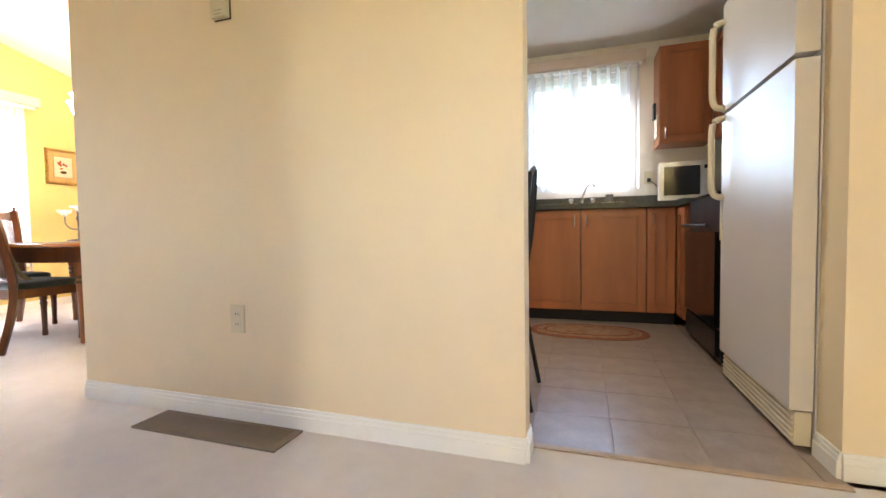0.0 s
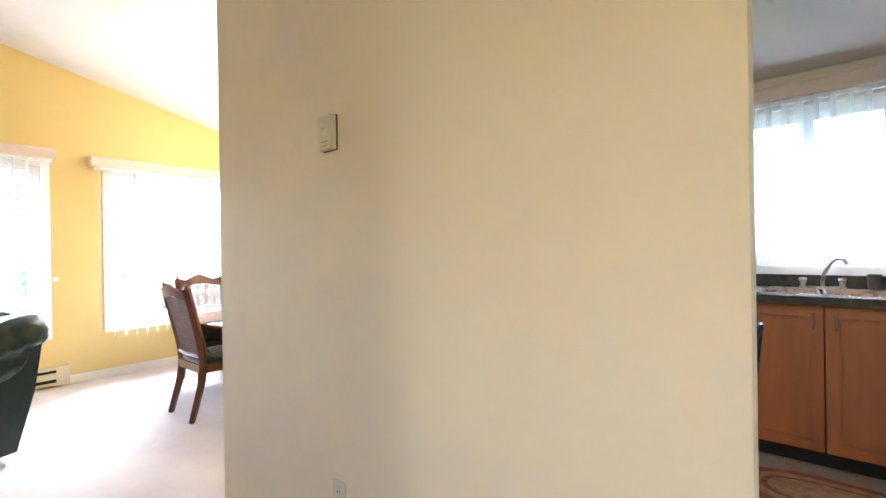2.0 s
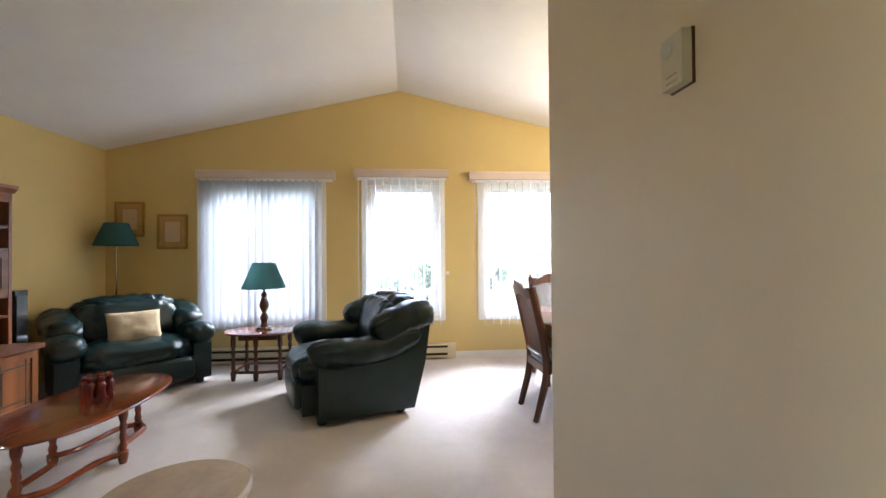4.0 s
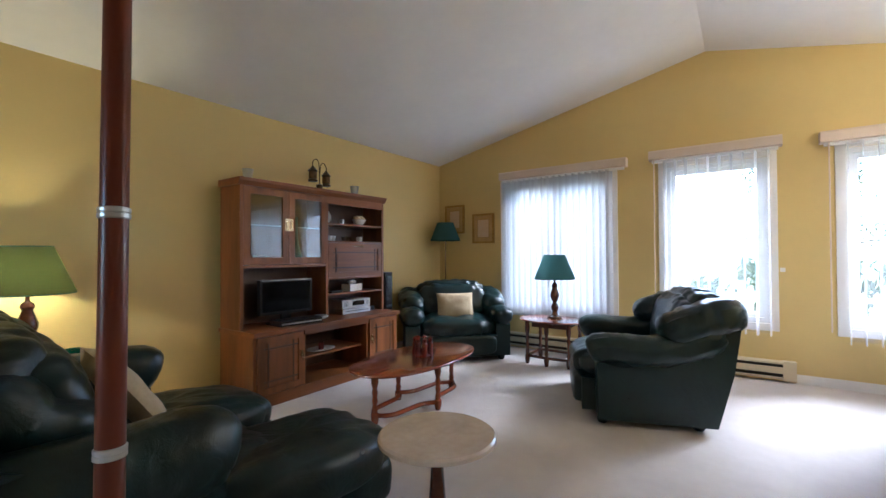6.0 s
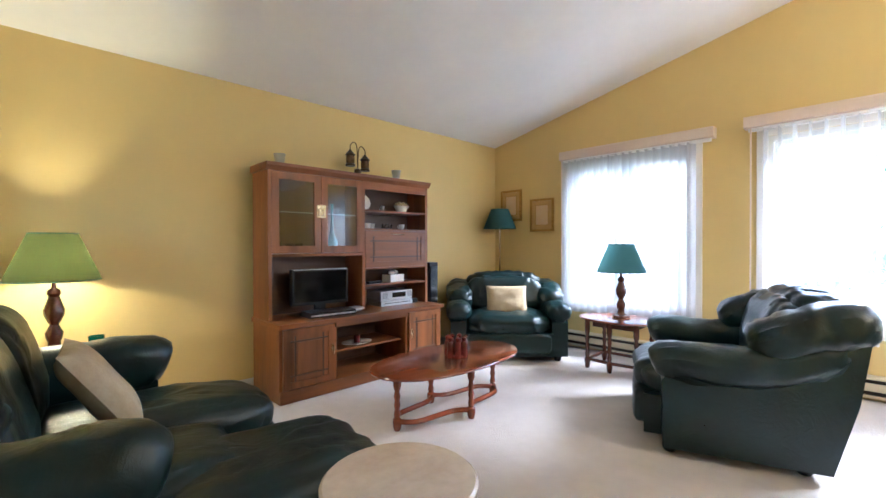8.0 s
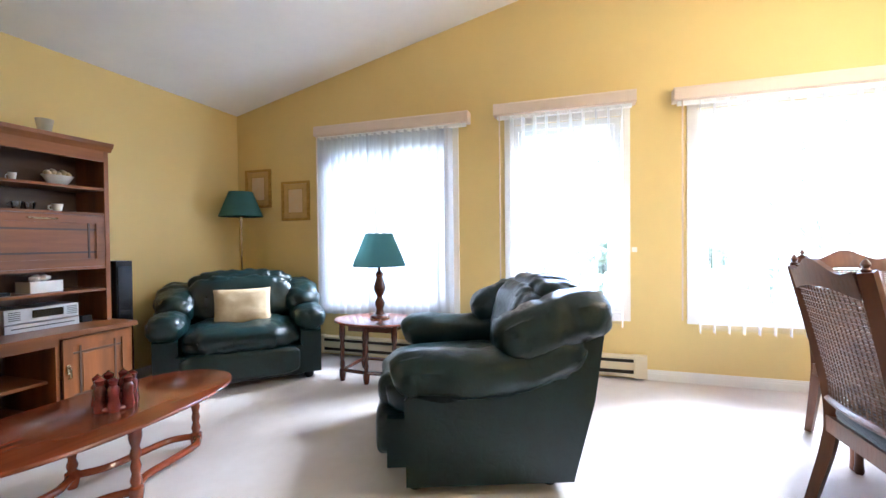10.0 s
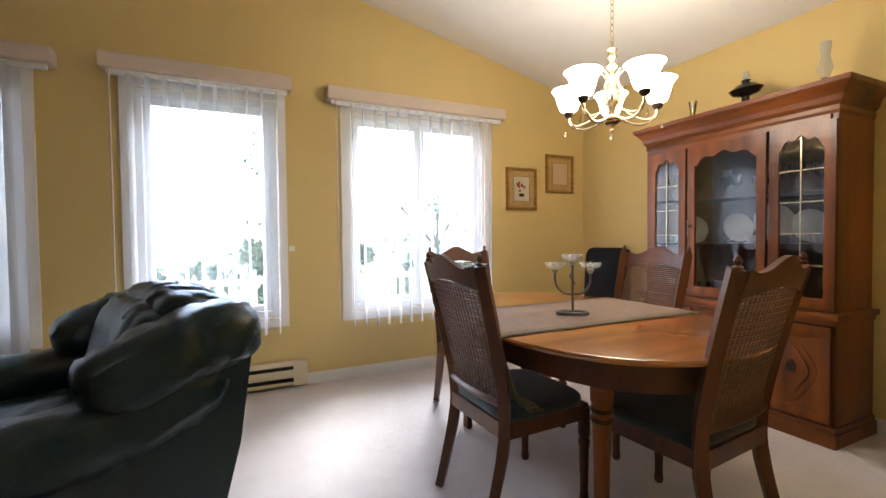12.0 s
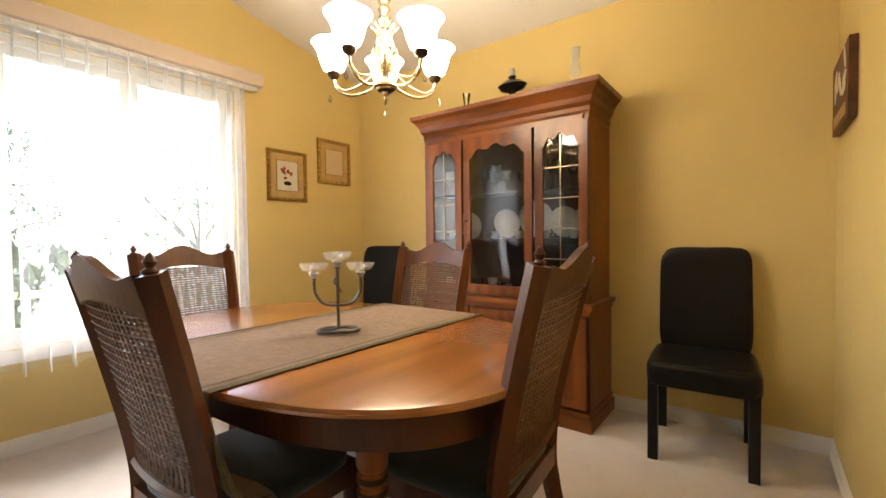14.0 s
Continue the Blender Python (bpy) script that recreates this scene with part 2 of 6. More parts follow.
AMBER = mat("smoked_amber_glass", (0.20, 0.11, 0.05), 0.25, var=0.3, scale=30, bump=0.05)
TEALGLASS = sheer("teal_bottle_glass", (0.30, 0.52, 0.48), 0.45)
PANE = glass("window_pane_glass", clear=0.97, gloss=0.05)
CABINET_GLASS = glass("cabinet_glass", (0.97, 0.98, 0.97), clear=0.97, gloss=0.15)
CRYSTAL = glass("crystal", (0.98, 0.99, 0.99), clear=0.95, gloss=0.22)
SHEER = sheer("sheer_white_cloth", (0.82, 0.84, 0.89), 0.87)
SHADE_TEAL = sheer("teal_shade_cloth", (0.095, 0.215, 0.215), 0.0)
FROST = sheer("frosted_glass", (0.75, 0.76, 0.74), 0.55)
CUP_GLASS = sheer("clear_cup_glass", (0.80, 0.82, 0.84), 0.82)
VANE = sheer("white_blind_vane", (0.86, 0.88, 0.93), 0.45)
VANE_CLOSED = sheer("closed_blind_vane", (0.82, 0.84, 0.88), 0.02, 0.30)
TAN_MAT = mat("gold_tan_mat_board", (0.55, 0.36, 0.13), 0.7, var=0.1, scale=12, bump=0.05)
OPAL = mat("lit_opal_glass", (0.9, 0.86, 0.78), 0.3, var=0.02, bump=0, emit=(1.0, 0.88, 0.70), strength=CHAND * 2.6)
DOME = mat("lit_dome_glass", (0.9, 0.88, 0.82), 0.3, var=0.02, bump=0, emit=(1.0, 0.88, 0.70), strength=CHAND)
GREENSHADE = sheer("lit_green_pleated_cloth", (0.028, 0.033, 0.011), 0.0)
BULB = mat("lamp_bulb", (1, 0.9, 0.7), 0.4, var=0.01, bump=0, emit=(1.0, 0.74, 0.38), strength=1.2)

# ---- building tools ----
def mesh(name, bm, material, smooth=False, bevel=0.0):
    if bevel:
        edges = [e for e in bm.edges if len(e.link_faces) == 2 and e.calc_face_angle(0) > 0.5]
        bmesh.ops.bevel(bm, geom=edges, offset=bevel, segments=2, affect="EDGES", clamp_overlap=True)
    bmesh.ops.recalc_face_normals(bm, faces=bm.faces)
    data = bpy.data.meshes.new(name)
    bm.to_mesh(data)
    bm.free()
    data.materials.append(material)
    if smooth:
        data.shade_smooth()
        data.set_sharp_from_angle(angle=radians(40))
    return data


def part(name, bm, material, parent, label="", smooth=True, bevel=0.0):
    """Links a bmesh as one mesh object under a thing or a part."""
    ob = new(name, mesh(name, bm, material, smooth, bevel))
    ob.parent = parent
    if label:
        tagged(ob, label)
    return ob


def thing(name, x, y, z=0.0, turn=0.0, label="", category="", group=""):
    ob = new(name)
    ob.empty_display_size = 0.1
    ob.matrix_world = pose(x, y, z, 0, 0, turn)
    return tagged(ob, label, category, group)


def solid(name, bm, material, label="", category="", kind="structure", smooth=False, bevel=0.0):
    return tagged(new(name, mesh(name, bm, material, smooth, bevel)), label, category, kind=kind)


def box(bm, x0, x1, y0, y1, z0, z1, m=None):
    vs = [bm.verts.new((x, y, z)) for z in (z0, z1) for x, y in ((x0, y0), (x1, y0), (x1, y1), (x0, y1))]
    for f in ((3, 2, 1, 0), (4, 5, 6, 7), (0, 1, 5, 4), (1, 2, 6, 5), (2, 3, 7, 6), (3, 0, 4, 7)):
        bm.faces.new([vs[i] for i in f])
    if m is not None:
        bmesh.ops.transform(bm, matrix=m, verts=vs)
    return bm


def one_box(*v):
    return box(bmesh.new(), *v)


def prism(bm, pts, a, b, axis="x"):
    """A polygon extruded from a to b along an axis; points are in the other two axes, in order."""
    def at(p, c):
        return {"x": (c, p[0], p[1]), "y": (p[0], c, p[1]), "z": (p[0], p[1], c)}[axis]
    lo, hi = [bm.verts.new(at(p, a)) for p in pts], [bm.verts.new(at(p, b)) for p in pts]
    bm.faces.new(lo)
    bm.faces.new(hi[::-1])
    for i in range(len(pts)):
        j = (i + 1) % len(pts)
        bm.faces.new((lo[i], hi[i], hi[j], lo[j]))
    return bm


def lathe(bm, profile, n=24, x=0.0, y=0.0, sx=1.0, sy=1.0, z=0.0):
    """A turned shape from (radius, height) pairs."""
    rings = []
    for r, h in profile:
        if r < 1e-5:
            rings.append([bm.verts.new((x, y, z + h))])
        else:
            rings.append([bm.verts.new((x + sx * r * math.cos(2 * math.pi * k / n), y + sy * r * math.sin(2 * math.pi * k / n), z + h)) for k in range(n)])
    for a, b in zip(rings, rings[1:]):
        for k in range(n):
            j = (k + 1) % n
            if len(a) == 1 and len(b) > 1:
                bm.faces.new((a[0], b[k], b[j]))
            elif len(b) == 1 and len(a) > 1:
                bm.faces.new((a[k], a[j], b[0]))
            elif len(a) > 1:
                bm.faces.new((a[k], a[j], b[j], b[k]))
    for ring, flip in ((rings[0], True), (rings[-1], False)):
        if len(ring) > 1 and profile[0] != profile[-1]:
            bm.faces.new(ring[::-1] if flip else ring)
    return bm


def tube(bm, pts, r, n=8, closed=False, flat=1.0):
    """A round bar along points; r is a radius or one for each point."""
    pts = [Vector(p) for p in pts]
    rs = r if isinstance(r, (list, tuple)) else [r] * len(pts)
    rings, up = [], Vector((0, 0, 1))
    for i, p in enumerate(pts):
        a = pts[i - 1] if (i or closed) else p
        b = pts[(i + 1) % len(pts)] if (i + 1 < len(pts) or closed) else p
        d = (b - a).normalized()
        side = d.cross(up if abs(d.z) < 0.95 else Vector((0, 1, 0))).normalized()
        top = side.cross(d).normalized()
        rings.append([bm.verts.new(p + rs[i] * (math.cos(2 * math.pi * k / n) * side + flat * math.sin(2 * math.pi * k / n) * top)) for k in range(n)])
    pairs = list(zip(rings, rings[1:])) + ([(rings[-1], rings[0])] if closed else [])
    for a, b in pairs:
        for k in range(n):
            j = (k + 1) % n
            bm.faces.new((a[k], a[j], b[j], b[k]))
    if not closed:
        bm.faces.new(rings[0][::-1])
        bm.faces.new(rings[-1])
    return bm


def curve(pts, steps=8):
    """A smooth line through points."""
    pts = [Vector(p) for p in pts]
    out = []
    for i in range(len(pts) - 1):
        p0, p1, p2, p3 = pts[max(i - 1, 0)], pts[i], pts[i + 1], pts[min(i + 2, len(pts) - 1)]
        for k in range(steps):
            t = k / steps
            out.append(0.5 * (2 * p1 + (p2 - p0) * t + (2 * p0 - 5 * p1 + 4 * p2 - p3) * t * t + (3 * p1 - p0 - 3 * p2 + p3) * t ** 3))
    return out + [pts[-1]]


def cushion(bm, c, size, m=None, power=0.55, wrinkle=0.012, puckers=0, seed=0, nu=64, nv=36, pleat=0.0):
    """A stuffed pad: a rounded box with soft creases. size: full extents; puckers: gathered folds across x."""
    sx, sy, sz = size[0] / 2, size[1] / 2, size[2] / 2

    def pw(v, e):
        return math.copysign(abs(v) ** e, v)
    rows = []
    for i in range(nv + 1):
        ph = -math.pi / 2 + math.pi * i / nv
        row = []
        for k in range(nu):
            th = 2 * math.pi * k / nu
            x, y, z = pw(math.cos(ph), power) * pw(math.cos(th), power), pw(math.cos(ph), power) * pw(math.sin(th), power), pw(math.sin(ph), power * 1.35)
            q = Vector((x * sx, y * sy, z * sz))
            s = q * 5 + Vector((seed * 3.7, seed * 1.3, seed))
            d = wrinkle * (noise.noise(s) + 0.6 * noise.noise(s * 2.3))
            d += wrinkle * 1.3 * (abs(noise.noise(Vector((s.x * 2.2, s.y * 0.5, s.z * 0.5)))) - 0.3)
            fold = max(0.0, 1 - abs(noise.noise(Vector((s.x * 1.5, s.y * 0.7 + s.z * 0.4, s.z * 0.8 + seed)))) * 7)
            d -= wrinkle * 1.2 * fold
            if puckers:
                d -= (pleat or wrinkle * 0.9) * (0.5 + 0.5 * math.cos(x * math.pi * puckers + 1.5 * noise.noise(Vector((seed, z * 1.5, y))))) ** (2.5 if pleat else 6)
            row.append(q + q.normalized() * d)
        rows.append(row)
    mm = Matrix.Translation(c) @ (m if m is not None else Matrix())
    vs = [[bm.verts.new(mm @ q) for q in row] for row in rows[1:-1]]
    lo, hi = bm.verts.new(mm @ rows[0][0]), bm.verts.new(mm @ rows[-1][0])
    for a, b in zip(vs, vs[1:]):
        for k in range(nu):
            j = (k + 1) % nu
            bm.faces.new((a[k], a[j], b[j], b[k]))
    for k in range(nu):
        j = (k + 1) % nu
        bm.faces.new((lo, vs[0][j], vs[0][k]))
        bm.faces.new((hi, vs[-1][k], vs[-1][j]))
    return bm


def rot(rx=0, ry=0, rz=0):
    return Euler([radians(a) for a in (rx, ry, rz)]).to_matrix().to_4x4()


def ring_panel(bm, x0, x1, z0, z1, y0, y1, w):
    """A flat rectangular frame in the xz plane, w wide, from y0 to y1."""
    box(bm, x0, x1, y0, y1, z0, z0 + w)
    box(bm, x0, x1, y0, y1, z1 - w, z1)
    box(bm, x0, x0 + w, y0, y1, z0 + w, z1 - w)
    box(bm, x1 - w, x1, y0, y1, z0 + w, z1 - w)
    return bm


def roll(bm, path, a, b, x, wrinkle, seed=0, n=28):
    """A stuffed roll along a path in the y-z plane at x: half width a, half thickness b, gathered towards its ends."""
    pts = curve([(x, y, z) for y, z in path], 10)
    pts = [Vector(p) for p in pts]
    last = len(pts) - 1
    rings = []
    for i, p in enumerate(pts):
        u = i / last
        t = (pts[min(i + 1, last)] - pts[max(i - 1, 0)]).normalized()
        up = Vector((0, -t.z, t.y))
        r = max(0.0004, 1 - abs(2 * u - 1) ** 4.5) ** 0.5
        ring = []
        for k in range(n):
            th = 2 * math.pi * k / n
            c, s = math.copysign(abs(math.cos(th)) ** 0.85, math.cos(th)), math.copysign(abs(math.sin(th)) ** 0.85, math.sin(th))
            q = p + Vector((c * a * r, 0, 0)) + up * (s * b * r)
            v = q * 9 + Vector((seed * 2.1, 0, seed))
            d = wrinkle * (noise.noise(v) + 0.6 * noise.noise(v * 2.4) - 0.5 * max(0.0, 1 - abs(noise.noise(v * 1.7)) * 6))
            gather = abs(2 * u - 1) ** 2
            d -= wrinkle * (0.4 + 1.2 * gather) * max(0.0, 1 - abs(noise.noise(Vector((th * 2.2, u * 2.0, seed + 0.5)))) * 5)
            ring.append(bm.verts.new(q + (Vector((c, 0, 0)) + up * s).normalized() * d * r))
        rings.append(ring)
    for g, h in zip(rings, rings[1:]):
        for k in range(n):
            j = (k + 1) % n
            bm.faces.new((g[k], g[j], h[j], h[k]))
    bm.faces.new(rings[0][::-1])
    bm.faces.new(rings[-1])
    bmesh.ops.recalc_face_normals(bm, faces=bm.faces)
    return bm

# ---- the place ----
WX, SY, NY = -5.80, -2.515, 4.545            # window wall, media wall, china cabinet wall
PY, PX0, PX1 = 1.72, -2.275, -0.105          # partition face and its two ends
DX = -2.39                                   # dining room face of the kitchen wall
HX, HY = 0.855, 1.905                        # jamb and face of the hall wall
RIDGE_Y, RIDGE_Z, SLOPE = 0.97, 3.387, 0.2275
EAST, KX, KY = 2.3, 1.55, 4.73               # far hall wall, kitchen walls


def vault(y):
    return RIDGE_Z - SLOPE * abs(y - RIDGE_Y)


def strip(bm, x0, x1, y0, y1, z0, z1=None):
    """A piece of wall; with no top it reaches the vaulted ceiling."""
    ys = [y0] + ([RIDGE_Y] if y0 < RIDGE_Y < y1 else []) + [y1]
    top = [(y, (vault(y) + 0.06) if z1 is None else z1) for y in (ys if z1 is None else (y0, y1))]
    prism(bm, [(y0, z0)] + [(y1, z0)] + top[::-1], x0, x1)


# window wall with three openings
WINDOWS = ((-1.36, 0.0), (0.575, 1.48), (2.04, 3.32))
WZ0, WZ1 = 0.55, 2.20
bm = bmesh.new()
edges = [SY - 0.15] + [v for w in WINDOWS for v in w] + [NY + 0.15]
for a, b in zip(edges[0::2], edges[1::2]):
    strip(bm, WX - 0.15, WX, a, b, -0.1)
for a, b in WINDOWS:
    strip(bm, WX - 0.15, WX, a, b, WZ1)
    strip(bm, WX - 0.15, WX, a, b, -0.1, WZ0)
solid("wall_west", bm, YELLOW, "yellow painted gable wall with three windows", "wall")
bm = bmesh.new()
box(bm, WX, EAST + 0.15, SY - 0.15, SY, -0.1, vault(SY) + 0.05)
solid("wall_south", bm, YELLOW, "yellow painted living room wall", "wall")
bm = bmesh.new()
box(bm, WX, DX, NY, NY + 0.15, -0.1, vault(NY) + 0.05)
solid("wall_north", bm, YELLOW, "yellow painted dining room wall", "wall")
bm = bmesh.new()
strip(bm, DX, DX + 0.12, PY + 0.12, KY + 0.15, -0.1)
solid("wall_dining_kitchen", bm, YELLOW, "yellow painted wall between dining room and kitchen", "wall")
bm = bmesh.new()
box(bm, PX0, PX1, PY, PY + 0.12, -0.1, vault(PY + 0.12) + 0.04)
solid("wall_partition", bm, CREAM, "cream painted partition wall with a thermostat", "wall", bevel=0.006)
bm = bmesh.new()
box(bm, HX, EAST, HY, HY + 0.15, -0.1, vault(HY + 0.15) + 0.04)
box(bm, PX1, HX, PY, PY + 0.12, 2.55, vault(PY + 0.12) + 0.04)
box(bm, HX, HX + 0.12, PY, HY, 2.55, vault(HY) + 0.04)
solid("wall_hall", bm, CREAM, "cream painted hall wall beside the kitchen opening", "wall", bevel=0.006)
HALLWIN = (-1.2, 0.3, 0.9, 2.1)
bm = bmesh.new()
strip(bm, EAST, EAST + 0.15, SY - 0.15, HALLWIN[0], -0.1)
strip(bm, EAST, EAST + 0.15, HALLWIN[1], HY + 0.15, -0.1)
strip(bm, EAST, EAST + 0.15, HALLWIN[0], HALLWIN[1], -0.1, HALLWIN[2])
strip(bm, EAST, EAST + 0.15, HALLWIN[0], HALLWIN[1], HALLWIN[3])
solid("wall_east", bm, CREAM, "cream painted hall end wall with a window", "wall")

# wall with a pass-through behind the long sofa
side = new("wall_stair", None)
side.matrix_world = pose(-0.80, SY, 0, 0, 0, -6.6)
tagged(side, "yellow half-open wall with a pass-through behind the sofa", "wall", kind="structure")
bm = bmesh.new()
L, OY0, OY1, OZ0, OZ1 = 2.72, 0.16, 1.07, 1.0, 2.3
outer = [(0, 0), (L, 0), (L, vault(0.2) + 0.03), (0, vault(SY) + 0.03)]
inner = [(OY0, OZ0), (OY1, OZ0), (OY1, OZ1), (OY0, OZ1)]
loops = [[bm.verts.new((x, y, z)) for y, z in line] for x in (0, 0.12) for line in (outer, inner)]
for k in range(4):
    n = (k + 1) % 4
    bm.faces.new((loops[0][k], loops[0][n], loops[1][n], loops[1][k]))
    bm.faces.new((loops[2][n], loops[2][k], loops[3][k], loops[3][n]))
    bm.faces.new((loops[0][n], loops[0][k], loops[2][k], loops[2][n]))
    bm.faces.new((loops[1][k], loops[1][n], loops[3][n], loops[3][k]))
bmesh.ops.recalc_face_normals(bm, faces=bm.faces)
part("wall_panel", bm, YELLOW, side, smooth=False)
part("sill", one_box(-0.02, 0.14, OY0, OY1, OZ0, OZ0 + 0.02), WHITE, side, "white painted sill", smooth=False, bevel=0.004)

# kitchen shell
KW = (-0.47, 0.49, 1.165, 2.29)
bm = bmesh.new()
box(bm, DX + 0.12, KW[0], KY, KY + 0.15, -0.1, 2.8)
box(bm, KW[1], KX + 0.15, KY, KY + 0.15, -0.1, 2.8)
box(bm, KW[0], KW[1], KY, KY + 0.15, -0.1, KW[2])
box(bm, KW[0], KW[1], KY, KY + 0.15, KW[3], 2.8)
solid("wall_kitchen_north", bm, KITCHEN_PAINT, "pale painted kitchen wall with a window", "wall")
bm = bmesh.new()
box(bm, KX, KX + 0.15, HY + 0.15, KY, -0.1, 2.8)
solid("wall_kitchen_east", bm, KITCHEN_PAINT, "pale painted kitchen side wall", "wall")
solid("ceiling_kitchen", one_box(DX + 0.12, KX + 0.15, PY + 0.12, KY + 0.15, 2.715, 2.775), CEILING, "flat white kitchen ceiling", "ceiling")

# vaulted ceiling
bm = bmesh.new()
y0, y1 = SY - 0.2, NY + 0.2
prism(bm, [(y0, vault(y0)), (RIDGE_Y, RIDGE_Z), (y1, vault(y1)), (y1, vault(y1) + 0.12), (RIDGE_Y, RIDGE_Z + 0.12), (y0, vault(y0) + 0.12)], WX - 0.3, EAST + 0.3)
solid("ceiling", bm, CEILING, "white vaulted ceiling with a ridge", "ceiling")

# floors
bm = bmesh.new()
prism(bm, [(WX, SY), (EAST, SY), (EAST, HY + 0.05), (HX + 0.005, HY + 0.05), (HX + 0.005, 1.84), (DX + 0.1, 1.84), (DX + 0.1, NY), (WX, NY)], -0.1, 0.0, "z")
solid("floor", bm, CARPET, "beige cut-pile carpet", "floor")
bm = bmesh.new()
box(bm, DX + 0.12, HX + 0.01, 1.845, HY + 0.06, -0.1, -0.006)
box(bm, DX + 0.12, KX, HY + 0.06, KY, -0.1, -0.006)
floor_kitchen = solid("floor_kitchen", bm, GROUT, "beige vinyl tile kitchen floor", "floor")
solid("threshold", one_box(PX1, HX, 1.83, 1.86, -0.01, 0.006), mat("tan_carpet_bar", (0.42, 0.30, 0.20), 0.6), "tan strip between carpet and tile", "threshold", bevel=0.003)

# baseboards
def baseboard(name, x0, x1, y0, y1, nx, ny):
    """A moulded board along one wall; (nx, ny) points into the room."""
    bm = bmesh.new()
    for z0, z1, d in ((0.0, 0.055, 0.014), (0.055, 0.072, 0.010), (0.072, 0.085, 0.006)):
        box(bm, min(x0, x0 + nx * d), max(x1, x1 + nx * d), min(y0, y0 + ny * d), max(y1, y1 + ny * d), z0, z1)
    solid(name, bm, WHITE, "white moulded baseboard", "baseboard")


baseboard("baseboard_partition", PX0, PX1, PY, PY, 0, -1)
baseboard("baseboard_partition_end", PX0, PX0, PY, PY + 0.12, -1, 0)
baseboard("baseboard_partition_jamb", PX1, PX1, PY, PY + 0.12, 1, 0)
baseboard("baseboard_dining", DX, DX, PY + 0.12, NY, -1, 0)
baseboard("baseboard_north", WX, DX, NY, NY, 0, -1)
baseboard("baseboard_west_a", WX, WX, 1.67, NY, 1, 0)
baseboard("baseboard_south", WX, -0.8, SY, SY, 0, 1)
baseboard("baseboard_hall", HX, EAST, HY, HY, 0, -1)
baseboard("baseboard_hall_jamb", HX, HX, HY, HY + 0.15, -1, 0)
baseboard("baseboard_west_b", WX, WX, SY, -1.5, 1, 0)

# ---- windows and blinds ----
def window(name, y0, y1, z0, z1, x, sashes, label):
    """A vinyl window in a wall along y, its room side at x; casing, frame, sashes, sill and panes."""
    w = new(name)
    tagged(w, label, "window", kind="structure")
    c = 0.07
    bm = bmesh.new()
    for a, b, p, q in ((y0 - c, y0, z0 - c, z1 + c), (y1, y1 + c, z0 - c, z1 + c), (y0, y1, z1, z1 + c), (y0, y1, z0 - c, z0)):
        box(bm, x, x + 0.016, a, b, p, q)
    part("casing", bm, WHITE, w, bevel=0.003)
    bm = bmesh.new()
    f = 0.05
    for a, b, p, q in ((y0, y0 + f, z0, z1), (y1 - f, y1, z0, z1), (y0 + f, y1 - f, z1 - f, z1), (y0 + f, y1 - f, z0, z0 + f)):
        box(bm, x - 0.12, x - 0.02, a, b, p, q)
    part("window_frame", bm, VINYL, w, bevel=0.004)
    step = (y1 - y0 - 2 * f) / sashes
    for i in range(sashes):
        a, b = y0 + f + i * step, y0 + f + (i + 1) * step
        s = 0.045
        bm = bmesh.new()
        for p, q, r, t in ((a, a + s, z0 + f, z1 - f), (b - s, b, z0 + f, z1 - f), (a + s, b - s, z1 - f - s, z1 - f), (a + s, b - s, z0 + f, z0 + f + s)):
            box(bm, x - 0.10 + 0.02 * i, x - 0.06 + 0.02 * i, p, q, r, t)
        sash = part("sash", bm, VINYL, w, bevel=0.004)
        pane = part("pane", one_box(x - 0.083 + 0.02 * i, x - 0.079 + 0.02 * i, a + s, b - s, z0 + f + s, z1 - f - s), PANE, sash, smooth=False)
        pane.visible_shadow = False
    return w


